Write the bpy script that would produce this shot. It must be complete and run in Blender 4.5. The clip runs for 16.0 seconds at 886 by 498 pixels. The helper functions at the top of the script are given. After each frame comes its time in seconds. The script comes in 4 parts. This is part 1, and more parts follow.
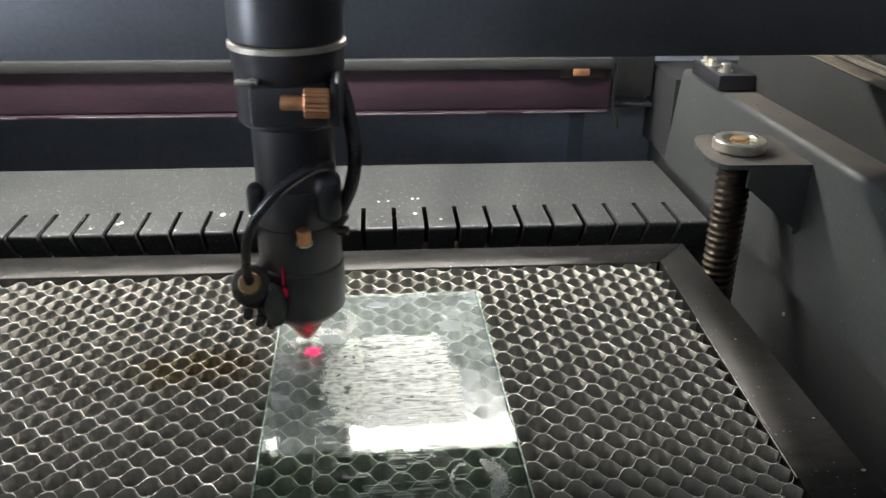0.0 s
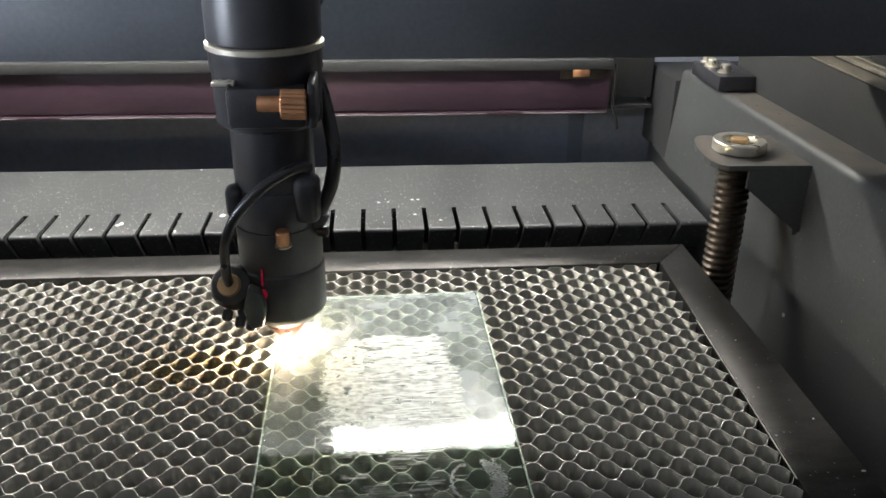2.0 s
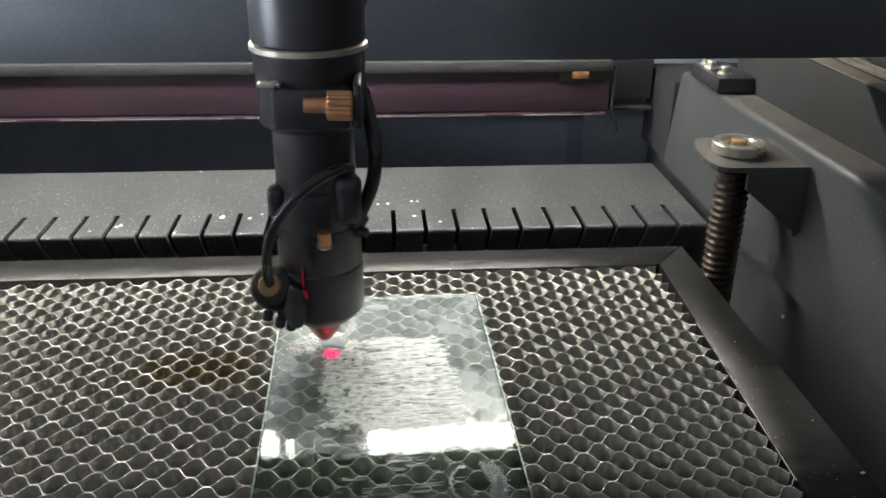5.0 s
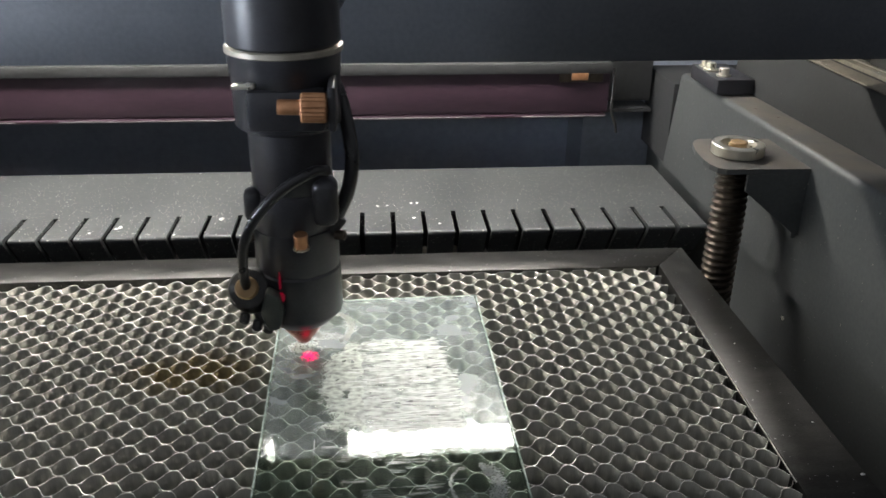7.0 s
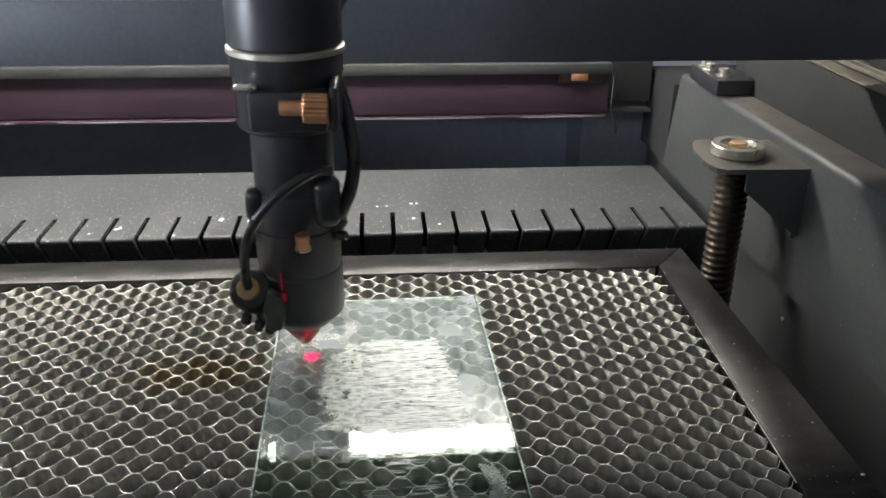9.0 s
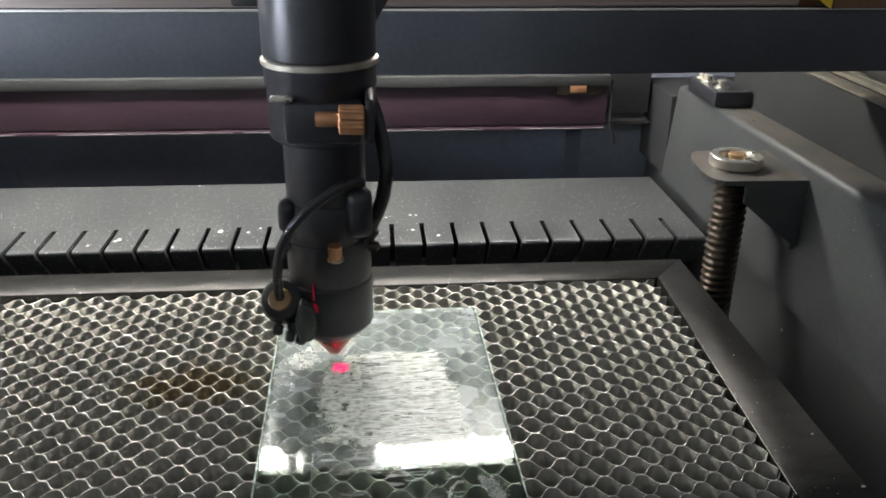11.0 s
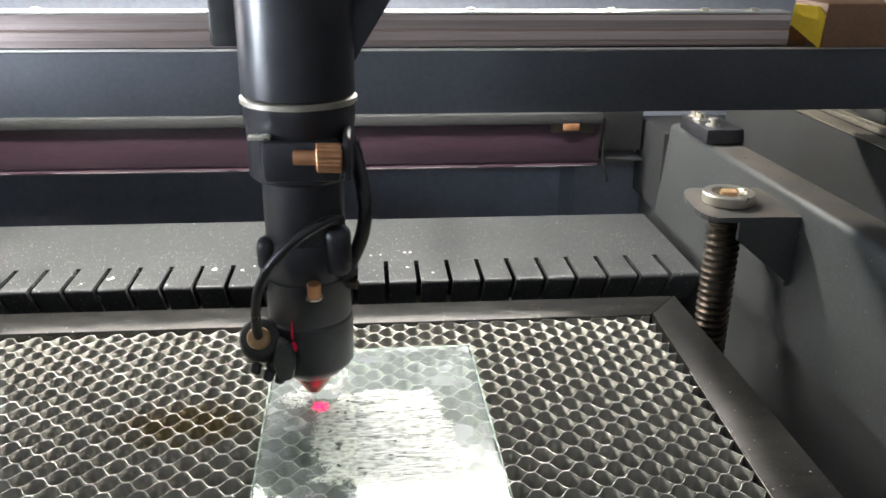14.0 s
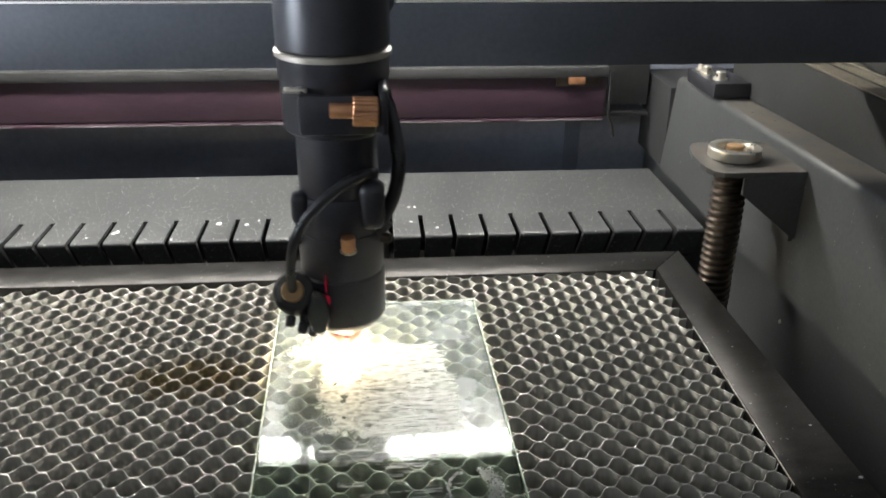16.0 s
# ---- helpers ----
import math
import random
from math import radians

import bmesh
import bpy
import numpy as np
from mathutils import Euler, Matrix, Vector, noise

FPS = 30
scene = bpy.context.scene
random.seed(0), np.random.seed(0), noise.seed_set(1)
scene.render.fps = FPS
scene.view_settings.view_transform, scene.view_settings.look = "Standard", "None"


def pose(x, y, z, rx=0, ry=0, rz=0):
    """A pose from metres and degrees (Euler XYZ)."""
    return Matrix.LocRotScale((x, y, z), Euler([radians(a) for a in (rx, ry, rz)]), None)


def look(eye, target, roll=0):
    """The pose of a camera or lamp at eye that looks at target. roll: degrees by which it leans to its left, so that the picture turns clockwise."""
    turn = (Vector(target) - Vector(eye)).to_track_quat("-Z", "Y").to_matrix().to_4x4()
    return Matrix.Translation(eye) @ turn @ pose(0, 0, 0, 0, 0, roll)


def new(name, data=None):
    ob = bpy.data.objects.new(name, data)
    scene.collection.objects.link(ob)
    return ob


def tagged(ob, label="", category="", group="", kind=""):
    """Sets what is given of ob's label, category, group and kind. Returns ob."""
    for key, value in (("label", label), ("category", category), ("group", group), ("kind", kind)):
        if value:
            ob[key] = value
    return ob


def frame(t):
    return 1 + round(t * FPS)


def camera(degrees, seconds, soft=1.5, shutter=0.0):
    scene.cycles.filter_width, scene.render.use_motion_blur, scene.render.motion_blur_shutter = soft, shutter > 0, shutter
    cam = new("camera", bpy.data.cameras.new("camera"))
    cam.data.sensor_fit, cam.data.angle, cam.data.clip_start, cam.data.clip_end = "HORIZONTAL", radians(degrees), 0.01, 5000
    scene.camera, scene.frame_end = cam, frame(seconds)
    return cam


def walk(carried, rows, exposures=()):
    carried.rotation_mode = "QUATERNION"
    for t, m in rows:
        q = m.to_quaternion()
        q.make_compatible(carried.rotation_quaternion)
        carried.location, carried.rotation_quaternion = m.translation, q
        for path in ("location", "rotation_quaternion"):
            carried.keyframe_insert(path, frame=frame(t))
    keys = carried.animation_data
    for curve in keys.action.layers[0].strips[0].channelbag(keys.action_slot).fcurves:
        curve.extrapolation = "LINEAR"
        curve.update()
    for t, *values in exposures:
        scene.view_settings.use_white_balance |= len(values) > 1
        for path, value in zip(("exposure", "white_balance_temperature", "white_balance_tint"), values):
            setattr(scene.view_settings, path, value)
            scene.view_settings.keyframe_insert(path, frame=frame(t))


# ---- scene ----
import itertools

# ---------------------------------------------------------------- camera
cam = camera(55.5, 16.0, soft=1.6, shutter=0.5)
# seconds, yaw, pitch, roll: a hand-held camera that only turns, 0.207 m over the bed
TURNS = [
    (0.0, -4.700, -25.000, 0.600), (0.5, -4.705, -24.973, 0.590), (1.0, -4.714, -24.882, 0.590),
    (1.5, -4.702, -25.058, 0.599), (2.0, -4.710, -24.941, 0.596), (2.5, -4.735, -24.938, 0.590),
    (3.0, -4.746, -24.902, 0.580), (3.5, -4.750, -24.874, 0.620), (4.0, -4.753, -24.827, 0.620),
    (5.2, -4.753, -24.827, 0.620), (6.5, -4.753, -24.827, 0.620), (7.0, -4.780, -24.706, 0.600),
    (7.5, -4.764, -24.822, 0.600), (8.0, -4.779, -24.782, 0.580), (8.5, -4.794, -24.718, 0.590),
    (9.8, -4.810, -24.560, 0.560), (10.8, -4.837, -24.121, 0.530), (11.0, -4.859, -23.891, 0.555),
    (11.5, -4.955, -22.406, 0.580), (12.0, -5.006, -21.903, 0.566), (12.5, -5.048, -21.550, 0.550),
    (13.0, -5.095, -21.980, 0.556), (13.5, -5.126, -21.807, 0.556), (14.0, -5.238, -21.355, 0.540),
    (14.5, -5.245, -20.996, 0.545), (15.0, -5.247, -21.179, 0.535), (15.5, -5.200, -22.289, 0.560),
    (16.0, -4.962, -24.435, 0.545)]
EYE = (0.0, 0.0, 0.207)
walk(cam, [(t, pose(*EYE, 90 + pitch, 0, yaw) @ pose(0, 0, 0, 0, 0, roll)) for t, yaw, pitch, roll in TURNS],
     exposures=[(0.0, 0.13), (0.5, 0.12), (1.0, 0.18), (1.5, 0.23), (2.0, 0.16), (2.5, 0.15), (3.0, 0.18), (3.5, 0.10), (4.0, 0.11),
                (5.2, 0.14), (6.5, 0.22), (7.0, 0.14), (7.5, 0.13), (8.0, 0.16), (8.5, 0.13), (9.8, 0.13), (11.0, 0.11), (11.5, 0.33),
                (12.0, 0.38), (12.5, 0.52), (13.0, 0.63), (13.5, 0.54), (14.0, 0.50), (14.5, 0.86), (15.0, 0.78), (15.5, 0.50), (16.0, 0.18)])

# ---------------------------------------------------------------- room light
world = bpy.data.worlds.new("room")
scene.world = world
world.use_nodes = True
world.node_tree.nodes["Background"].inputs["Color"].default_value = (0.90, 0.94, 1.0, 1)
world.node_tree.nodes["Background"].inputs["Strength"].default_value = 0.20
LED_STRENGTH = 62.0
SPARK_STRENGTH = 8000.0


# ---------------------------------------------------------------- materials
def socket(node, names, value):
    for n in names:
        if n in node.inputs:
            node.inputs[n].default_value = value
            return


def surface(name, dark, light, rough=0.5, metal=0.0, grain=60.0, bump=0.15, specks=0.0, stretch=(1, 1, 1), speck_colour=(0.75, 0.75, 0.75), rough_vary=0.12):
    """A worn painted or metal surface: broad mottling, fine grain, relief, and dust specks."""
    m = bpy.data.materials.new(name)
    m.use_nodes = True
    nt = m.node_tree
    b = nt.nodes["Principled BSDF"]
    tc = nt.nodes.new("ShaderNodeTexCoord")
    mp = nt.nodes.new("ShaderNodeMapping")
    mp.inputs["Scale"].default_value = stretch
    nt.links.new(tc.outputs["Object"], mp.inputs["Vector"])
    n1 = nt.nodes.new("ShaderNodeTexNoise")
    n1.inputs["Scale"].default_value = grain
    n1.inputs["Detail"].default_value = 6
    n2 = nt.nodes.new("ShaderNodeTexNoise")
    n2.inputs["Scale"].default_value = grain * 14
    n2.inputs["Detail"].default_value = 3
    for n in (n1, n2):
        nt.links.new(mp.outputs["Vector"], n.inputs["Vector"])
    mix = nt.nodes.new("ShaderNodeMath")
    mix.operation = "MULTIPLY_ADD"
    mix.inputs[1].default_value = 0.45
    half = nt.nodes.new("ShaderNodeMath")
    half.operation = "MULTIPLY"
    half.inputs[1].default_value = 0.6
    nt.links.new(n1.outputs["Fac"], half.inputs[0])
    nt.links.new(n2.outputs["Fac"], mix.inputs[0])
    nt.links.new(half.outputs[0], mix.inputs[2])
    ramp = nt.nodes.new("ShaderNodeValToRGB")
    ramp.color_ramp.elements[0].position, ramp.color_ramp.elements[1].position = 0.36, 0.68
    ramp.color_ramp.elements[0].color, ramp.color_ramp.elements[1].color = (*dark, 1), (*light, 1)
    nt.links.new(mix.outputs[0], ramp.inputs["Fac"])
    colour = ramp.outputs["Color"]
    if specks:
        v = nt.nodes.new("ShaderNodeTexNoise")
        v.inputs["Scale"].default_value = 620
        v.inputs["Detail"].default_value = 1
        nt.links.new(tc.outputs["Object"], v.inputs["Vector"])
        r = nt.nodes.new("ShaderNodeValToRGB")
        r.color_ramp.elements[0].position, r.color_ramp.elements[1].position = 0.80 - specks, 0.82 - specks
        nt.links.new(v.outputs["Fac"], r.inputs["Fac"])
        mx = nt.nodes.new("ShaderNodeMix")
        mx.data_type = "RGBA"
        mx.inputs["B"].default_value = (*speck_colour, 1)
        nt.links.new(r.outputs["Color"], mx.inputs["Factor"])
        nt.links.new(colour, mx.inputs["A"])
        colour = mx.outputs["Result"]
    nt.links.new(colour, b.inputs["Base Color"])
    b.inputs["Metallic"].default_value = metal
    mr = nt.nodes.new("ShaderNodeMapRange")
    mr.inputs["To Min"].default_value, mr.inputs["To Max"].default_value = max(0.03, rough - rough_vary), min(1, rough + rough_vary)
    nt.links.new(n1.outputs["Fac"], mr.inputs["Value"])
    nt.links.new(mr.outputs["Result"], b.inputs["Roughness"])
    if bump:
        bp = nt.nodes.new("ShaderNodeBump")
        bp.inputs["Strength"].default_value = bump
        bp.inputs["Distance"].default_value = 0.0004
        nt.links.new(mix.outputs[0], bp.inputs["Height"])
        nt.links.new(bp.outputs["Normal"], b.inputs["Normal"])
    return m


def settled_dust(m, colour, amount=0.75):
    """Brown workshop dust lying on the upward faces of a painted sheet."""
    nt = m.node_tree
    b = nt.nodes["Principled BSDF"]
    old = b.inputs["Base Color"].links[0].from_socket
    geo = nt.nodes.new("ShaderNodeNewGeometry")
    xyz = nt.nodes.new("ShaderNodeSeparateXYZ")
    nt.links.new(geo.outputs["True Normal"], xyz.inputs[0])
    up = nt.nodes.new("ShaderNodeMapRange")
    up.inputs["From Min"].default_value, up.inputs["From Max"].default_value = 0.86, 0.99
    nt.links.new(xyz.outputs["Z"], up.inputs["Value"])
    n = nt.nodes.new("ShaderNodeTexNoise")
    n.inputs["Scale"].default_value, n.inputs["Detail"].default_value = 55, 9
    tc = nt.nodes.new("ShaderNodeTexCoord")
    nt.links.new(tc.outputs["Object"], n.inputs["Vector"])
    mr = nt.nodes.new("ShaderNodeMapRange")
    mr.inputs["From Min"].default_value, mr.inputs["From Max"].default_value = 0.36, 0.62
    mr.inputs["To Min"].default_value, mr.inputs["To Max"].default_value = 0.25 * amount, amount
    nt.links.new(n.outputs["Fac"], mr.inputs["Value"])
    mul = nt.nodes.new("ShaderNodeMath")
    mul.operation = "MULTIPLY"
    nt.links.new(up.outputs["Result"], mul.inputs[0])
    nt.links.new(mr.outputs["Result"], mul.inputs[1])
    mx = nt.nodes.new("ShaderNodeMix")
    mx.data_type = "RGBA"
    mx.inputs["B"].default_value = (*colour, 1)
    nt.links.new(mul.outputs[0], mx.inputs["Factor"])
    nt.links.new(old, mx.inputs["A"])
    nt.links.new(mx.outputs["Result"], b.inputs["Base Color"])
    return m


def glow(name, colour, strength, base=(0.8, 0.8, 0.8)):
    m = bpy.data.materials.new(name)
    m.use_nodes = True
    b = m.node_tree.nodes["Principled BSDF"]
    b.inputs["Base Color"].default_value = (*base, 1)
    b.inputs["Emission Color"].default_value = (*colour, 1)
    b.inputs["Emission Strength"].default_value = strength
    return m


def aluminium_foil():
    """Honeycomb foil: dull aluminium, with a scorched yellow-brown patch beside the glass."""
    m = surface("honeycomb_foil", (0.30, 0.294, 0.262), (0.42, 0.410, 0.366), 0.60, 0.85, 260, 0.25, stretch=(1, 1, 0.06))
    nt = m.node_tree
    b = nt.nodes["Principled BSDF"]
    old = b.inputs["Base Color"].links[0].from_socket
    tc = nt.nodes.new("ShaderNodeTexCoord")
    mp = nt.nodes.new("ShaderNodeMapping")
    mp.vector_type = "POINT"
    mp.inputs["Location"].default_value = (0.083 * 22, -0.327 * 40, 0)
    mp.inputs["Scale"].default_value = (22, 40, 0)
    nt.links.new(tc.outputs["Object"], mp.inputs["Vector"])
    g = nt.nodes.new("ShaderNodeTexGradient")
    g.gradient_type = "SPHERICAL"
    nt.links.new(mp.outputs["Vector"], g.inputs["Vector"])
    n = nt.nodes.new("ShaderNodeTexNoise")
    n.inputs["Scale"].default_value = 90
    nt.links.new(tc.outputs["Object"], n.inputs["Vector"])
    mul = nt.nodes.new("ShaderNodeMath")
    mul.operation = "MULTIPLY"
    nt.links.new(g.outputs["Fac"], mul.inputs[0])
    nt.links.new(n.outputs["Fac"], mul.inputs[1])
    r = nt.nodes.new("ShaderNodeValToRGB")
    r.color_ramp.elements[0].position, r.color_ramp.elements[1].position = 0.08, 0.36
    nt.links.new(mul.outputs[0], r.inputs["Fac"])
    mx = nt.nodes.new("ShaderNodeMix")
    mx.data_type = "RGBA"
    mx.inputs["B"].default_value = (0.25, 0.205, 0.115, 1)
    nt.links.new(r.outputs["Color"], mx.inputs["Factor"])
    nt.links.new(old, mx.inputs["A"])
    nt.links.new(mx.outputs["Result"], b.inputs["Base Color"])
    return m


def clear_glass():
    m = bpy.data.materials.new("clear_float_glass")
    m.use_nodes = True
    b = m.node_tree.nodes["Principled BSDF"]
    b.inputs["Base Color"].default_value = (0.80, 0.94, 0.85, 1)
    b.inputs["Roughness"].default_value = 0.015
    b.inputs["IOR"].default_value = 1.5
    socket(b, ("Transmission Weight", "Transmission"), 1.0)
    return m


def frosted(name, cover=0.8, span=None, scale=130, colour=(0.86, 0.90, 0.87), sheen=0.32, sheen_rough=0.45):
    """Laser-roughened glass: white, thinly broken through in places."""
    m = bpy.data.materials.new(name)
    m.use_nodes = True
    nt = m.node_tree
    b = nt.nodes["Principled BSDF"]
    b.inputs["Base Color"].default_value = (*colour, 1)
    b.inputs["Roughness"].default_value = 0.7
    tc = nt.nodes.new("ShaderNodeTexCoord")
    mp = nt.nodes.new("ShaderNodeMapping")
    mp.inputs["Scale"].default_value = (1, 1.6, 1)
    n = nt.nodes.new("ShaderNodeTexNoise")
    n.inputs["Scale"].default_value = scale
    n.inputs["Detail"].default_value = 8
    nt.links.new(tc.outputs["Object"], mp.inputs["Vector"])
    nt.links.new(mp.outputs["Vector"], n.inputs["Vector"])
    mr = nt.nodes.new("ShaderNodeMapRange")
    mr.inputs["From Min"].default_value, mr.inputs["From Max"].default_value = 0.35, 0.62
    mr.inputs["To Min"].default_value, mr.inputs["To Max"].default_value = span or (cover - 0.45, min(1.0, cover + 0.1))
    nt.links.new(n.outputs["Fac"], mr.inputs["Value"])
    b.inputs["Alpha"].default_value = 1.0
    gl = nt.nodes.new("ShaderNodeBsdfGlossy")
    gl.inputs["Color"].default_value = (0.95, 0.97, 0.97, 1)
    gl.inputs["Roughness"].default_value = sheen_rough
    both = nt.nodes.new("ShaderNodeMixShader")
    both.inputs[0].default_value = sheen
    clear = nt.nodes.new("ShaderNodeBsdfTransparent")
    final = nt.nodes.new("ShaderNodeMixShader")
    nt.links.new(b.outputs[0], both.inputs[1])
    nt.links.new(gl.outputs[0], both.inputs[2])
    nt.links.new(mr.outputs["Result"], final.inputs[0])
    nt.links.new(clear.outputs[0], final.inputs[1])
    nt.links.new(both.outputs[0], final.inputs[2])
    nt.links.new(final.outputs[0], nt.nodes["Material Output"].inputs["Surface"])
    return m


M = {
    "black_anodised": surface("black_anodised", (0.018, 0.018, 0.021), (0.034, 0.034, 0.039), 0.34, 0.0, 90, 0.08),
    "black_plastic": surface("black_plastic", (0.012, 0.012, 0.012), (0.03, 0.03, 0.03), 0.45, 0.0, 120, 0.1),
    "hose": surface("black_rubber_hose", (0.010, 0.010, 0.011), (0.02, 0.02, 0.022), 0.3, 0.0, 150, 0.05),
    "steel": surface("bright_steel", (0.58, 0.545, 0.47), (0.78, 0.74, 0.65), 0.3, 0.88, 200, 0.1),
    "ring": surface("worn_silver_ring", (0.34, 0.31, 0.25), (0.48, 0.44, 0.37), 0.36, 0.5, 140, 0.1),
    "dark_steel": surface("oiled_screw_steel", (0.045, 0.037, 0.030), (0.115, 0.094, 0.076), 0.38, 0.85, 150, 0.2),
    "brass": surface("copper_brass", (0.42, 0.20, 0.10), (0.60, 0.32, 0.17), 0.42, 0.75, 160, 0.15),
    "ferrule": surface("brown_ferrule", (0.30, 0.19, 0.09), (0.45, 0.30, 0.15), 0.5, 0.2, 160, 0.1),
    "nozzle": surface("copper_nozzle", (0.26, 0.105, 0.085), (0.42, 0.18, 0.14), 0.30, 0.9, 160, 0.1),
    "grey_paint": settled_dust(surface("slate_grey_powder_coat", (0.042, 0.045, 0.046), (0.064, 0.068, 0.068), 0.50, 0.0, 34, 0.35, specks=0.035, speck_colour=(0.22, 0.20, 0.17)), (0.098, 0.082, 0.065)),
    "plate_paint": surface("dusty_grey_powder_coat", (0.048, 0.051, 0.053), (0.080, 0.084, 0.085), 0.40, 0.0, 26, 0.3, specks=0.105, speck_colour=(0.38, 0.37, 0.34)),
    "bar": surface("bed_bar_aluminium", (0.024, 0.0235, 0.0225), (0.058, 0.056, 0.053), 0.34, 0.7, 40, 0.3, specks=0.05, stretch=(1, 4, 1), speck_colour=(0.4, 0.4, 0.4)),
    "beam": surface("beam_black_paint", (0.050, 0.055, 0.066), (0.075, 0.081, 0.094), 0.5, 0.0, 30, 0.15, specks=0.01, speck_colour=(0.2, 0.2, 0.2)),
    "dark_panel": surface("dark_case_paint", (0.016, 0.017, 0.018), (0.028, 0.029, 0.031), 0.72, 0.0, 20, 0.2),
    "case": surface("case_paint", (0.13, 0.145, 0.175), (0.18, 0.198, 0.235), 0.55, 0.0, 16, 0.2),
    "lid": surface("lid_paint", (0.26, 0.29, 0.36), (0.34, 0.37, 0.45), 0.5, 0.0, 14, 0.2),
    "maroon": surface("maroon_panel", (0.026, 0.014, 0.022), (0.042, 0.022, 0.033), 0.4, 0.0, 30, 0.15, stretch=(0.3, 1, 1)),
    # pale metal for the lit edge of the maroon lip
    "lit_lip": surface("lit_lip_metal", (0.16, 0.15, 0.16), (0.30, 0.28, 0.29), 0.4, 0.5, 60, 0.2, stretch=(0.2, 1, 1)),
    "lug": surface("grey_green_lug", (0.030, 0.036, 0.033), (0.060, 0.070, 0.062), 0.4, 0.0, 200, 0.2),
    "cover_black": surface("matt_black_cover", (0.009, 0.010, 0.010), (0.016, 0.017, 0.017), 0.8, 0.0, 30, 0.3, specks=0.02, speck_colour=(0.10, 0.09, 0.08)),
    "rail": surface("polished_rail_steel", (0.46, 0.36, 0.34), (0.72, 0.62, 0.58), 0.34, 1.0, 40, 0.05, stretch=(0.05, 4, 4)),
    "yellow": surface("yellow_card", (0.86, 0.56, 0.02), (0.92, 0.68, 0.05), 0.6, 0.0, 60, 0.2),
    "brown": surface("brown_block", (0.16, 0.085, 0.045), (0.24, 0.13, 0.07), 0.6, 0.0, 40, 0.2),
    "beige": surface("dusty_rail_top", (0.10, 0.088, 0.066), (0.21, 0.185, 0.14), 0.6, 0.0, 40, 0.3, specks=0.03),
    "flake": surface("white_flakes", (0.7, 0.7, 0.68), (0.85, 0.85, 0.83), 0.6, 0.0, 200, 0.0),
    "foil": aluminium_foil(),
    # pale metal with caught light in its colour; also for painted highlights
    "lit_metal_edge": surface("lit_edge_metal", (0.80, 0.78, 0.73), (0.96, 0.94, 0.89), 0.36, 0.65, 160, 0.25),
    "glass": clear_glass(),
    "frost": frosted("engraved_frost", 0.7, (0.42, 0.92), 340, (0.84, 0.90, 0.81), 0.05),
    "frost_streak": frosted("engraved_frost_streak", 0.5, (0.34, 0.82), 260, (0.86, 0.92, 0.86), 0.05),
    "frost_bold": frosted("engraved_frost_bold", 0.7, (0.70, 0.98), 160, (0.92, 0.95, 0.92), sheen=0.08),
    "frost_thin": frosted("engraved_frost_thin", 0.42),
    "film": frosted("dust_film", 0.10, (0.08, 0.36), 46, (0.80, 0.87, 0.92), sheen=0.20, sheen_rough=0.20),
    "ground_edge": frosted("ground_glass_edge", 0.55, (0.35, 0.75), 200, (0.66, 0.80, 0.72), 0.1),
    "led": glow("led_diffuser", (1.0, 0.965, 0.895), LED_STRENGTH),
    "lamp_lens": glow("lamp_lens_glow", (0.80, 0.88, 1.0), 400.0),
    "spark": glow("spark_glow", (1.0, 0.78, 0.50), SPARK_STRENGTH),
    "red_dot": glow("red_pointer_glow", (1.0, 0.03, 0.16), 1.6, (0.10, 0.01, 0.02)),
    # glow that stands for the pointer's red light on the cup
    "red_leak": glow("red_leak_glow", (1.0, 0.01, 0.08), 0.10, (0.05, 0.0, 0.005)),
}


# ---------------------------------------------------------------- mesh helpers
def mesh_object(name, bm, material, parent=None, label="", smooth=False):
    me = bpy.data.meshes.new(name)
    bm.normal_update()
    if smooth:
        for f in bm.faces:
            f.smooth = True
        for e in bm.edges:
            if len(e.link_faces) == 2 and e.calc_face_angle(0) > 0.6:
                e.smooth = False
    bm.to_mesh(me)
    bm.free()
    me.materials.append(material)
    ob = new(name, me)
    if parent is not None:
        ob.parent = parent
    if label:
        ob["label"] = label
    return ob


def part(name, bm, material, parent, label="", smooth=True):
    return mesh_object(name, bm, material, parent, label, smooth)


def thing(name, label, category, group="", kind="", at=(0, 0, 0)):
    ob = new(name)
    ob.empty_display_size = 0.01
    ob.matrix_basis = pose(*at)
    return tagged(ob, label, category, group, kind)


def box(x0, x1, y0, y1, z0, z1, bevel=0.0, segments=2, bm=None):
    own = bmesh.new()
    bmesh.ops.create_cube(own, size=1.0)
    for v in own.verts:
        v.co = Vector(((x0 + x1) / 2 + v.co.x * (x1 - x0), (y0 + y1) / 2 + v.co.y * (y1 - y0), (z0 + z1) / 2 + v.co.z * (z1 - z0)))
    if bevel:
        bmesh.ops.bevel(own, geom=own.edges[:], offset=bevel, segments=segments, profile=0.5, affect="EDGES")
    return join(bm, own)


def join(bm, own):
    if bm is None:
        return own
    me = bpy.data.meshes.new("tmp")
    own.to_mesh(me)
    own.free()
    bm.from_mesh(me)
    bpy.data.meshes.remove(me)
    return bm


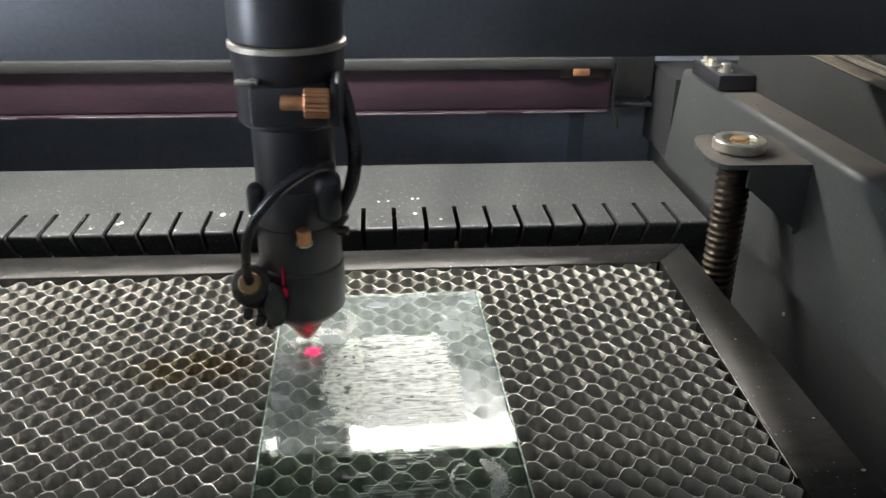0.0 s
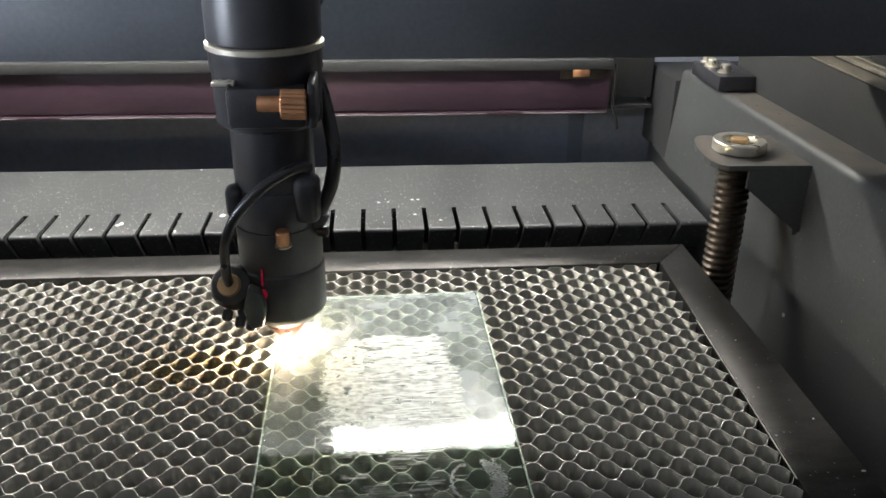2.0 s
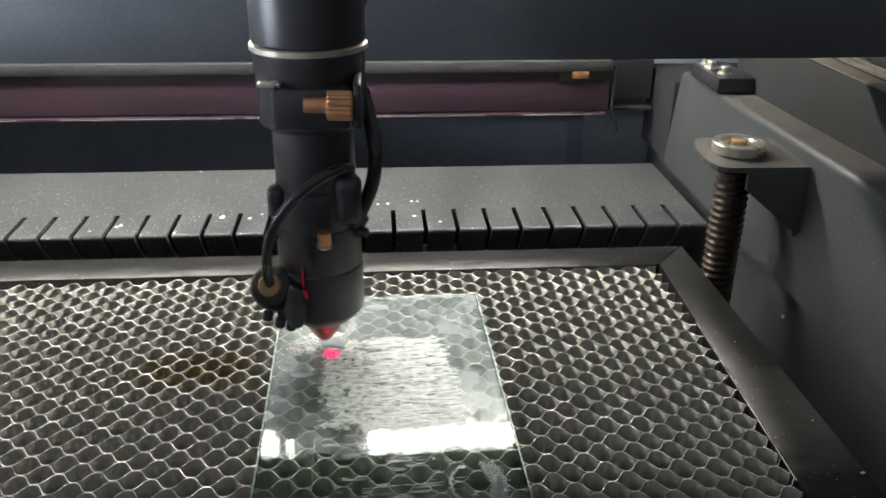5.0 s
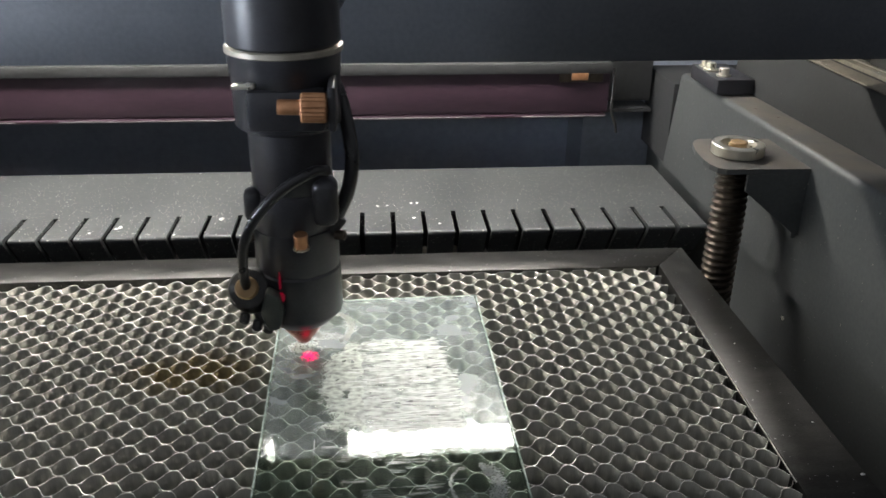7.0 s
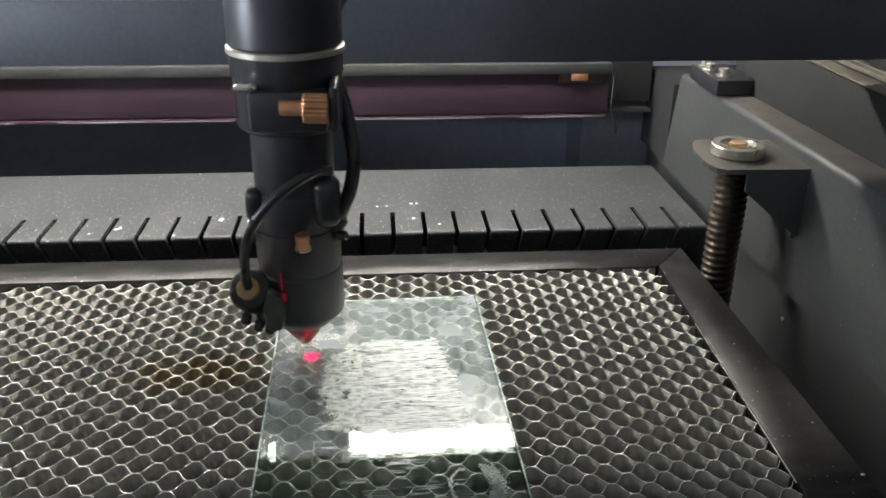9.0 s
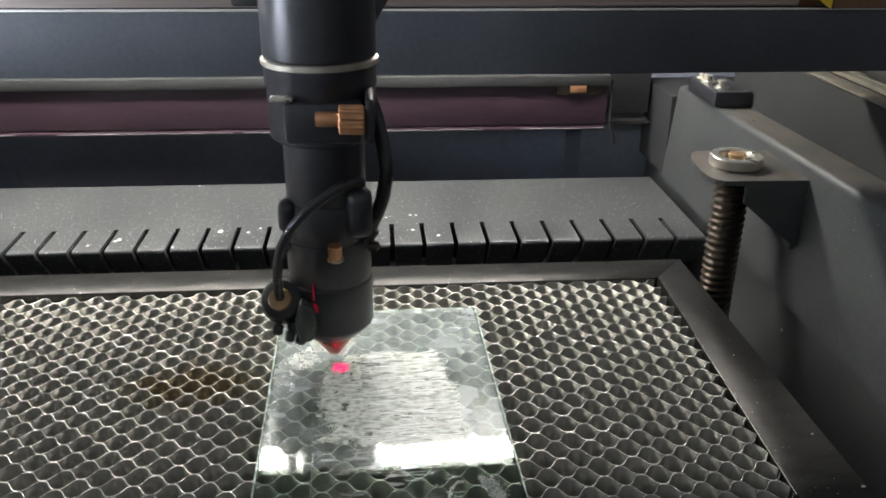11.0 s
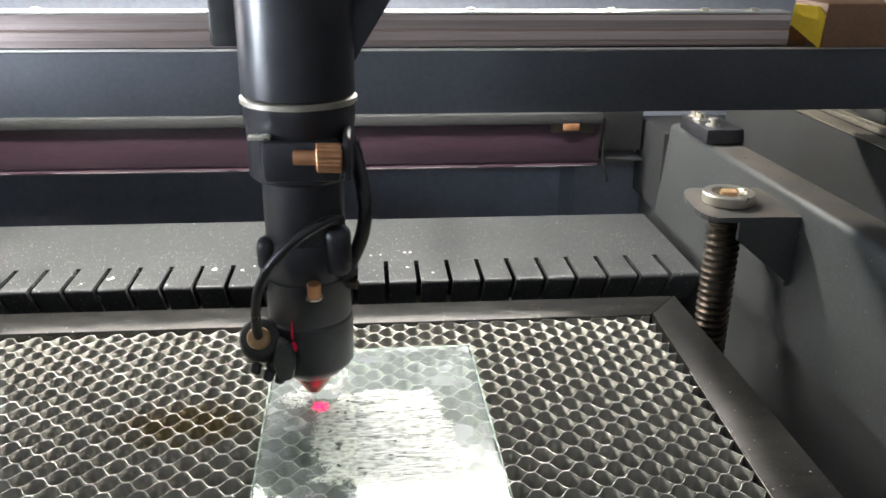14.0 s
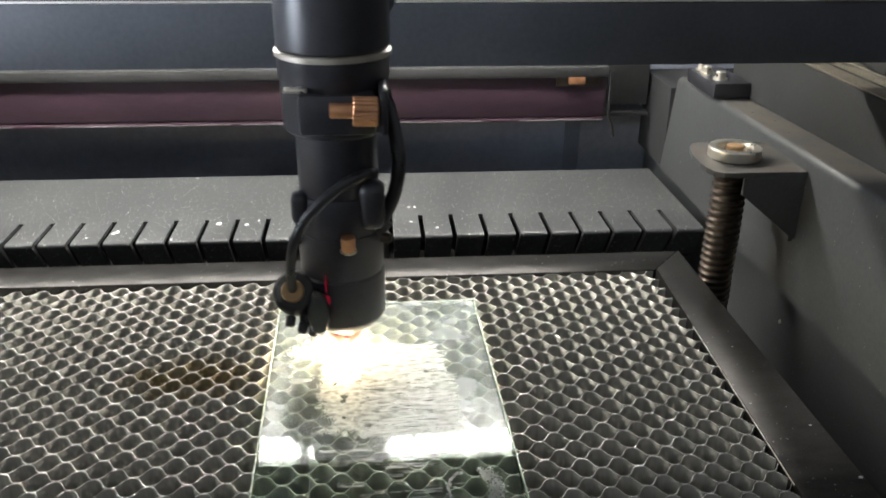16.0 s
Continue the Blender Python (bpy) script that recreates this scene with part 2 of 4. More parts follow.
def prism(outline, lo, hi, axis="z", bevel=0.0, bm=None):
    """An outline of 2D corners pushed from lo to hi along an axis."""
    own = bmesh.new()
    put = {"z": lambda a, b, c: (a, b, c), "x": lambda a, b, c: (c, a, b), "y": lambda a, b, c: (a, c, b)}[axis]
    low = [own.verts.new(put(a, b, lo)) for a, b in outline]
    high = [own.verts.new(put(a, b, hi)) for a, b in outline]
    own.faces.new(low)
    own.faces.new(high)
    n = len(outline)
    for i in range(n):
        own.faces.new((low[i], low[(i + 1) % n], high[(i + 1) % n], high[i]))
    bmesh.ops.recalc_face_normals(own, faces=own.faces[:])
    if bevel:
        bmesh.ops.bevel(own, geom=own.edges[:], offset=bevel, segments=2, profile=0.5, affect="EDGES")
    return join(bm, own)


def lathe(profile, at=(0, 0, 0), turn=None, steps=40, bm=None, knurl=0.0):
    """A profile of (radius, height) turned about z, then turned and moved."""
    own = bmesh.new()
    rings = []
    for r, z in profile:
        rings.append([own.verts.new(((r + (knurl if i % 2 and r > 0.002 else 0)) * math.cos(2 * math.pi * i / steps),
                                     (r + (knurl if i % 2 and r > 0.002 else 0)) * math.sin(2 * math.pi * i / steps), z)) for i in range(steps)])
    for a, b in zip(rings, rings[1:]):
        for i in range(steps):
            own.faces.new((a[i], a[(i + 1) % steps], b[(i + 1) % steps], b[i]))
    own.faces.new(rings[0][::-1])
    own.faces.new(rings[-1])
    m = Matrix.Translation(at) @ (turn.to_4x4() if turn is not None else Matrix.Identity(4))
    bmesh.ops.transform(own, matrix=m, verts=own.verts[:])
    bmesh.ops.recalc_face_normals(own, faces=own.faces[:])
    return join(bm, own)


def along(direction):
    return Vector(direction).to_track_quat("Z", "Y").to_matrix()


def sweep(points, radius, steps=12, fine=10):
    """A round hose through the points, on a smooth curve."""
    pts = [Vector(p) for p in points]
    ext = [2 * pts[0] - pts[1]] + pts + [2 * pts[-1] - pts[-2]]
    path = []
    for i in range(len(pts) - 1):
        a, b, c, d = ext[i:i + 4]
        for k in range(fine):
            t = k / fine
            path.append(0.5 * ((2 * b) + (c - a) * t + (2 * a - 5 * b + 4 * c - d) * t * t + (3 * b - a - 3 * c + d) * t ** 3))
    path.append(pts[-1])
    bm = bmesh.new()
    rings, up = [], Vector((0.2, 0.9, 0.1))
    for i, p in enumerate(path):
        d = (path[min(i + 1, len(path) - 1)] - path[max(i - 1, 0)]).normalized()
        s = d.cross(up).normalized()
        up = s.cross(d).normalized()
        rings.append([bm.verts.new(p + radius * (math.cos(2 * math.pi * k / steps) * s + math.sin(2 * math.pi * k / steps) * up)) for k in range(steps)])
    for a, b in zip(rings, rings[1:]):
        for k in range(steps):
            bm.faces.new((a[k], a[(k + 1) % steps], b[(k + 1) % steps], b[k]))
    bm.faces.new(rings[0][::-1])
    bm.faces.new(rings[-1])
    bmesh.ops.recalc_face_normals(bm, faces=bm.faces[:])
    return bm


def hex_bolt(parent, x, y, z, r, h, name="bolt", cap=False):
    bm = lathe([(r * 1.45, 0), (r * 1.45, h * 0.18), (r * 1.4, h * 0.2)], (x, y, z), steps=24)
    lathe([(r, h * 0.2), (r, h * 0.92), (r * 0.9, h)], (x, y, z), steps=24 if cap else 6, bm=bm)
    if cap:
        lathe([(r * 0.5, h), (r * 0.5, h * 1.002)], (x, y, z), steps=6, bm=bm)
    return part(name, bm, M["steel"], parent, "small bright steel bolt")


# ---------------------------------------------------------------- the case around
def build_case():
    tagged(mesh_object("floor", box(-0.75, 0.55, -0.25, 0.80, -0.26, -0.25), M["dark_panel"]), "dark painted floor of the engraving machine", "floor", kind="structure")
    tagged(mesh_object("wall_west", box(-0.76, -0.75, -0.25, 0.81, -0.26, 0.20), M["case"]), "grey painted side wall of the machine", "wall", kind="structure")
    tagged(mesh_object("wall_east", box(0.55, 0.56, -0.25, 0.81, -0.26, 0.20), M["case"]), "grey painted side wall of the machine", "wall", kind="structure")
    tagged(mesh_object("wall_south", box(-0.76, 0.56, -0.26, -0.25, -0.26, 0.02), M["case"]), "low grey front wall of the machine", "wall", kind="structure")
    tagged(mesh_object("wall_north", box(-0.76, 0.56, 0.80, 0.81, -0.26, 0.42), M["lid"]), "blue-grey painted rear wall of the machine", "wall", kind="structure")
    # unseen; kept dark so that the front of the glass mirrors darkness
    tagged(mesh_object("ceiling", box(-0.76, 0.56, 0.52, 0.81, 0.42, 0.43), M["dark_panel"]), "unseen rear part of the machine's lid, kept dark", "ceiling", kind="structure")


# ---------------------------------------------------------------- bed
BED_X0, BED_X1, BED_Y0, BED_Y1 = -0.365, 0.1565, 0.105, 0.4166
WAVE, STEP, CELL_DEPTH = 0.01408, 0.00559, 0.016


def ribbon_offset(phase):
    return math.tanh(1.25 * math.sin(phase)) / math.tanh(1.25)


def honeycomb():
    """Wavy foil ribbons, each touching the next at every second crest."""
    verts, faces = [], []
    per_wave, thick = 18, 0.00019
    right = BED_X1 - 0.0012
    count = int((BED_X1 - BED_X0) / WAVE * per_wave)
    rng = random.Random(4)
    for j in range(-30, 26):
        wobble = rng.uniform(-0.25, 0.25)
        base = len(verts)
        for i in range(count + 1):
            x = right - (count - i) * WAVE / per_wave
            # the sheet is stretched a little more towards its right-hand end, where the rows also sag
            far = max(0.0, min(1.6, (0.0692 - x) / 0.2352))
            row = STEP - 0.0002 * far
            yc = 0.2761 + j * row - 0.02 * max(0.0, x - 0.0692)
            u = (x - 0.0007 * far - 0.0002 * far * j - 0.0692) / (WAVE - 0.00011 * far) + 0.03 * noise.noise((x * 22, yc * 22, 3))
            sign = -1 if j % 2 == 0 else 1
            y = yc + sign * row * 0.485 * ribbon_offset(2 * math.pi * u + math.pi / 2) + 0.0004 * noise.noise((x * 30, yc * 30, 7))
            y = min(y, BED_Y1 - 0.0006)
            z = 0.00025 * noise.noise((x * 120, yc * 120, wobble))
            verts += [(x, y - thick, z), (x, y + thick, z), (x, y - thick, z - CELL_DEPTH), (x, y + thick, z - CELL_DEPTH)]
        for i in range(count):
            a, b = base + 4 * i, base + 4 * (i + 1)
            faces += [(a, b, b + 1, a + 1), (a + 2, b + 2, b, a), (a + 1, b + 1, b + 3, a + 3)]
    me = bpy.data.meshes.new("honeycomb")
    me.from_pydata(verts, [], faces)
    me.polygons.foreach_set("use_smooth", [True] * len(me.polygons))
    # cut top edges: paler metal, the light they catch painted in
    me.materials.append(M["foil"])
    me.materials.append(M["lit_metal_edge"])
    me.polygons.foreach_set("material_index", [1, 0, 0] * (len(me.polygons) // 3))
    return me


def build_bed():
    bed = thing("honeycomb_bed", "dull aluminium honeycomb cutting bed in a dark metal frame", "machine bed")
    comb = new("honeycomb", honeycomb())
    comb.parent = bed
    tagged(comb, "wavy aluminium foil honeycomb with scorch marks", kind="stuff")
    part("back_bar", prism([(BED_X0 - 0.02, BED_Y1), (0.1563, BED_Y1 - 0.0005), (0.1770, 0.4402), (BED_X0 - 0.02, 0.4425)], -0.020, 0.0012, bevel=0.0008), M["bar"], bed, "scuffed dark aluminium bar")
    part("side_bar", prism([(0.1569, BED_Y1 - 0.0004), (0.1466, 0.105), (0.1795, 0.085), (0.1778, 0.4402)], -0.020, 0.0018, bevel=0.0008), M["bar"], bed, "scuffed dark aluminium bar with a mitred end")
    # pale strip painted as the highlight along the bar's inner edge
    part("bar_highlight", prism([(0.14985, 0.2330), (0.15025, 0.2330), (0.15425, 0.3500), (0.15400, 0.3500)], 0.0019, 0.00225), M["lit_metal_edge"], bed, "pale strip painted as the highlight on the inner edge", smooth=False)
    part("front_bar", box(BED_X0 - 0.02, 0.1462, 0.085, 0.1046, -0.02, 0.0012, 0.0008), M["bar"], bed)
    part("left_bar", box(BED_X0 - 0.02, BED_X0 - 0.001, 0.105, 0.416, -0.02, 0.0010, 0.0008), M["bar"], bed)
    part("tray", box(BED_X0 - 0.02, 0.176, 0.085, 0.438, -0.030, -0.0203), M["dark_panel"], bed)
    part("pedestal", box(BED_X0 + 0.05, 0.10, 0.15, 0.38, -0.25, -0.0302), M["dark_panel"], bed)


# ---------------------------------------------------------------- glass
GLASS_TURN = 0.9


def build_glass():
    g = new("glass_plate")
    g.matrix_basis = pose(0.0012, 0.3010, 0.0004, 0, 0, GLASS_TURN)
    tagged(g, "clear glass plate with a white laser-engraved picture, lying on the honeycomb", "glass plate")
    pane = part("pane", box(-0.0485, 0.0485, -0.0775, 0.0775, 0, 0.005, 0.0006), M["glass"], g, "clear greenish float glass", smooth=False)
    pane.visible_shadow = False
    top = 0.00512
    edges = (("long_edge", box(-0.0491, -0.04852, -0.0775, 0.0775, 0.0003, 0.0048)), ("long_edge", box(0.04852, 0.0491, -0.0775, 0.0775, 0.0003, 0.0048)),
             ("short_edge", box(-0.0485, 0.0485, 0.07752, 0.0781, 0.0003, 0.0048)), ("short_edge", box(-0.0485, 0.0485, -0.0781, -0.07752, 0.0003, 0.0048)))
    for name, bm in edges:
        part(name, bm, M["ground_edge"], g, "pale green ground edge", smooth=False)
    # the film stops short, so the front looks shaded by the beam
    film = bmesh.new()
    nx, ny, sx, sy = 60, 96, 0.0955 / 60, 0.1535 / 96
    net = [[film.verts.new((-0.04775 + i * sx, -0.07675 + j * sy, 0.00505)) for i in range(nx + 1)] for j in range(ny + 1)]
    for j in range(ny):
        for i in range(nx):
            x, y = -0.04775 + (i + 0.5) * sx, -0.07675 + (j + 0.5) * sy
            if y > -0.046 + 0.008 * noise.noise((x * 45, y * 45, 21)):
                film.faces.new((net[j][i], net[j][i + 1], net[j + 1][i + 1], net[j + 1][i]))
    bmesh.ops.delete(film, geom=[v for v in film.verts if not v.link_faces], context="VERTS")
    part("dust_film", film, M["film"], g, "thin whitish film of smoke and dust", smooth=False).visible_shadow = False
    rng = random.Random(11)

    def strip(bm, x0, x1, y, h, slope=0.0):
        a = [bm.verts.new(p) for p in ((x0, y - h, top), (x1, y - h + slope, top), (x1 + h, y + slope, top), (x1, y + h + slope, top), (x0, y + h, top), (x0 - h, y, top))]
        bm.faces.new(a)

    def dense(x, y):
        """How far inside the picture's frosted body a place on the plate lies."""
        edge = 0.0030 * noise.noise((x * 150, y * 190, 1)) + 0.0016 * noise.noise((x * 420, y * 420, 5))
        left = -0.0278
        if y > 0.017:
            left += (y - 0.017) * 0.65
        elif y < -0.012:
            # a bare notch above the lowest, pointed patch
            left = -0.0262 + 0.0050 * max(0.0, 1 - abs(y + 0.0205) / 0.0075) - 0.0022 * max(0.0, -0.021 - y) / 0.008
        right = 0.0320 if y < 0.0 else 0.0320 - 0.0075 * (y / 0.036) ** 1.5
        floor = -0.0300 if x < -0.0118 else -0.0345
        return min(x - left, right - x, 0.0375 - y - 0.08 * abs(x), y - floor) + edge

    # fine powdery frosting, thicker and cloudier on one side, broken by long bare scratches on the other
    cloud, streaks = bmesh.new(), bmesh.new()
    cx, cy = 0.00045, 0.00040
    grids = {True: {}, False: {}}

    def corner(i, j, powdery):
        grid = grids[powdery]
        if (i, j) not in grid:
            x, y = -0.036 + i * cx, -0.037 + j * cy
            grid[i, j] = (cloud if powdery else streaks).verts.new((x + 0.00015 * noise.noise((x * 900, y * 900, 4)), y + 0.00015 * noise.noise((x * 900, y * 900, 8)), top))
        return grid[i, j]

    for j in range(190):
        for i in range(162):
            x, y = -0.036 + (i + 0.5) * cx, -0.037 + (j + 0.5) * cy
            bare = noise.noise((x * 75, y * 620 + x * 50, 2)) + 0.6 * noise.noise((x * 240, y * 700, 9))
            pits = noise.noise((x * 330, y * 330, 12)) + 0.6 * noise.noise((x * 90, y * 90, 15))
            left_side = x < -0.010 + 0.004 * noise.noise((0, y * 120, 6))
            if dense(x, y) > rng.uniform(-0.0006, 0.0030) and (pits < 0.50 if left_side else bare < 0.38):
                (cloud if left_side else streaks).faces.new([corner(i + a, j + b, left_side) for a, b in ((0, 0), (1, 0), (1, 1), (0, 1))])
    strokes = bmesh.new()
    for k in range(290):
        x, yy = rng.uniform(-0.024, 0.028), rng.uniform(-0.033, 0.037)
        if x < -0.010 and rng.random() < 0.75:
            continue
        length, lean, h = rng.uniform(0.003, 0.016), rng.gauss(0, 0.09), rng.uniform(0.00010, 0.00042)
        z = top + 0.00001 * (1 + k % 14)
        n = max(2, int(length / 0.0016))
        line = [(x + length * q / n, yy + lean * length * q / n + 0.0003 * noise.noise((k, q * 0.4, 0))) for q in range(n + 1)]
        line = [p for p in line if dense(*p) > -0.0006]
        if len(line) < 2:
            continue
        rows = [(strokes.verts.new((px, py - h * (0.35 if q in (0, len(line) - 1) else 1), z)), strokes.verts.new((px, py + h * (0.35 if q in (0, len(line) - 1) else 1), z))) for q, (px, py) in enumerate(line)]
        for (a, b), (c, d) in zip(rows, rows[1:]):
            strokes.faces.new((a, c, d, b))
    hatch = bmesh.new()
    for k in range(120):
        yy = -0.035 - 0.041 * rng.random() ** 1.4
        x0 = rng.uniform(-0.029, 0.020)
        strip(hatch, x0, min(0.030, x0 + rng.uniform(0.004, 0.020)), yy, rng.uniform(0.00010, 0.00030), rng.uniform(-0.0012, 0.0012))
    # slanted strokes with feet, in a row like stitches
    for cx0, cy0 in ((-0.0205, -0.0570), (-0.0130, -0.0565), (-0.0060, -0.0570), (-0.0140, -0.0700), (-0.0070, -0.0705)):
        for k in range(3):
            strip(hatch, cx0 - 0.0015 + 0.0006 * k, cx0 + 0.0028 + 0.0006 * k, cy0 + 0.003 - 0.0004 * k, 0.00022, -0.0055)
        strip(hatch, cx0 - 0.0035, cx0, cy0 + 0.0030, 0.00025, 0.0002)
        strip(hatch, cx0 + 0.0015, cx0 + 0.0050, cy0 - 0.0028, 0.00025, 0.0003)
    for x0, x1, yy, sl in ((-0.030, 0.004, -0.0605, -0.0004), (-0.004, 0.024, -0.0655, 0.0012), (0.002, 0.022, -0.0690, 0.0008), (-0.022, 0.010, -0.0735, 0.0004), (-0.018, 0.020, -0.0462, 0.0006), (-0.027, 0.026, -0.0405, 0.0003)):
        for k in range(3):
            strip(hatch, x0 + rng.uniform(0, 0.004), x1 - rng.uniform(0, 0.004), yy + rng.uniform(-0.0006, 0.0006), rng.uniform(0.00012, 0.0003), sl)
    tagged(part("engraving", streaks, M["frost_streak"], g, "white engraved frosting broken by bare scratches"), kind="stuff")
    tagged(part("glass_powder", cloud, M["frost"], g, "grey-white powdery glass dust on the engraving"), kind="stuff")
    tagged(part("engraved_stroke", strokes, M["frost_bold"], g, "bright white engraved strokes"), kind="stuff")
    tagged(part("engraved_hatching", hatch, M["frost_thin"], g, "thin engraved hatching"), kind="stuff")

    curl = bmesh.new()
    for cx, cy, rx, ry, a0, a1, wide, n in ((-0.0232, 0.0500, 0.0085, 0.0135, -1.2, 4.0, 0.0019, 1900), (0.0345, -0.0660, 0.0042, 0.0085, -1.7, 1.9, 0.0030, 900),
                                            (0.0260, -0.066, 0.0050, 0.009, 1.4, 4.4, 0.0008, 160), (-0.0355, 0.0325, 0.0042, 0.0045, 0, 6.3, 0.0038, 620), (-0.0270, 0.0420, 0.007, 0.002, 0, 6.3, 0.0016, 220)):
        for k in range(n):
            a = rng.uniform(a0, a1)
            q = rng.gauss(0, 0.5) * wide
            x, yy = cx + (rx + q) * math.cos(a), cy + (ry + q) * math.sin(a)
            w = rng.uniform(0.00015, 0.0005)
            strip(curl, x, x + w, yy, rng.uniform(0.0001, 0.0003))
    tagged(part("engraved_ornament", curl, M["frost_bold"], g, "speckled engraved curls"), kind="stuff")

    lines = bmesh.new()
    for x0, x1, y0, y1 in ((-0.0283, -0.0280, -0.0715, -0.0245), (-0.0283, -0.018, -0.0248, -0.0245), (-0.0124, -0.0120, -0.043, -0.0218)):
        box(x0, x1, y0, y1, 0.00502, 0.00512, bm=lines)
    part("engraved_outline", lines, M["frost_thin"], g, smooth=False)


# ---------------------------------------------------------------- rear plate and back of the case
PLATE_Z, PLATE_Y0, PLATE_Y1 = -0.0095, 0.4965, 0.618


def build_rear_plate():
    """A bent sheet with comb slots cut into its front edge."""
    pitch, wide, deep = 0.0207, 0.0032, 0.0345
    thick, drop, r = 0.0025, 0.026, 0.0022
    x_right = 0.2165
    plate = thing("slotted_plate", "grey powder-coated sheet with comb slots and dust", "metal plate")
    part("sheet", box(-0.47, x_right, PLATE_Y0 + deep, PLATE_Y1, PLATE_Z - thick, PLATE_Z), M["plate_paint"], plate, smooth=False)
    # the saw-cut comb widens slightly to the right
    xs = [-0.2318 + 0.0198 * k + 0.00003 * k * (k - 1) for k in range(-11, 23)]
    edges = [-0.47] + list(itertools.chain.from_iterable((x - wide / 2, x + wide / 2) for x in xs if x < x_right - 0.004)) + [x_right]
    for x0, x1 in zip(edges[::2], edges[1::2]):
        y0 = PLATE_Y0
        prof = [(PLATE_Y0 + deep + 0.0001, PLATE_Z), *[(y0 + r - r * math.sin(a), PLATE_Z - r + r * math.cos(a)) for a in (0, 0.35, 0.7, 1.05, 1.4, 1.75, 2.0)], (y0 + 0.017, PLATE_Z - drop),
                (y0 + 0.017 + thick, PLATE_Z - drop), (y0 + 0.4 * thick + 0.003, PLATE_Z - thick), (PLATE_Y0 + deep + 0.0001, PLATE_Z - thick)]
        part("tongue", prism(prof, x0, x1, "x"), M["plate_paint"], plate)
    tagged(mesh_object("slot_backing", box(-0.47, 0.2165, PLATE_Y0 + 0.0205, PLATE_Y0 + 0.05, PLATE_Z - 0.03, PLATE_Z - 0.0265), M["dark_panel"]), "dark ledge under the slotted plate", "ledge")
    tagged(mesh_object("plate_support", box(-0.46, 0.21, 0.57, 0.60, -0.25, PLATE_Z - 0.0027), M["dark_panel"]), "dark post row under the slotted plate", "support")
    bm = bmesh.new()
    rng = random.Random(3)
    spots = [(-0.1336, 0.6160, 0.0011), (-0.1662, 0.5142, 0.0026), (-0.1680, 0.5120, 0.0020), (-0.1032, 0.5249, 0.0028), (-0.0004, 0.5426, 0.0016), (0.0065, 0.5430, 0.0014), (0.0232, 0.5466, 0.0016),
             (0.0272, 0.5464, 0.0016), (0.0239, 0.5199, 0.0015), (0.0402, 0.5093, 0.0015), (-0.0778, 0.5285, 0.0014), (-0.1833, 0.506, 0.0014), (-0.1294, 0.5003, 0.0013), (-0.085, 0.522, 0.0016)]
    spots += [(rng.uniform(-0.27, 0.19), rng.uniform(0.50, 0.61), rng.uniform(0.00015, 0.00042)) for _ in range(420)]
    spots += [(rng.uniform(-0.27, 0.02), rng.uniform(0.498, 0.575), rng.uniform(0.00015, 0.0005)) for _ in range(330)]
    for x, y, s in spots:
        a = rng.uniform(0, 6.28)
        k = rng.randint(4, 6)
        low = [Vector((x + s * rng.uniform(0.5, 1.1) * math.cos(a + 6.283 * i / k), y + s * rng.uniform(0.6, 1.2) * math.sin(a + 6.283 * i / k), PLATE_Z)) for i in range(k)]
        vs = [bm.verts.new(p) for p in low]
        tip = bm.verts.new((x, y, PLATE_Z + s * 0.4))
        for i in range(k):
            bm.faces.new((vs[i], vs[(i + 1) % k], tip))
    tagged(mesh_object("glass_debris", bm, M["flake"]), "scattered white glass flakes and dust on the plate", "debris", kind="stuff")


def build_bits():
    for x, y, z, s in ((0.1768, 0.2355, 0.0018, 0.0008), (0.1735, 0.268, 0.0018, 0.0005), (0.166, 0.330, 0.0018, 0.0004)):
        bm = bmesh.new()
        bmesh.ops.create_icosphere(bm, subdivisions=1, radius=s)
        for v in bm.verts:
            v.co = Vector((x + v.co.x * 1.3, y + v.co.y * 0.8, z + s * 0.42 + v.co.z * 0.45))
        tagged(mesh_object("glass_chip", bm, M["flake"]), "tiny white glass chip on the bed's dark bar", "debris", "chips on the bar")
    for x in (0.0306, 0.0512):
        bm = lathe([(0.0014, 0), (0.0016, 0.0004), (0.0016, 0.005), (0.0012, 0.0056)], (x, PLATE_Y0 + 0.0225, PLATE_Z - 0.0265), None, 14)
        tagged(mesh_object("slot_pin", bm, M["ring"], smooth=True), "small steel pin behind a comb slot", "pin", "pins behind the comb slots")


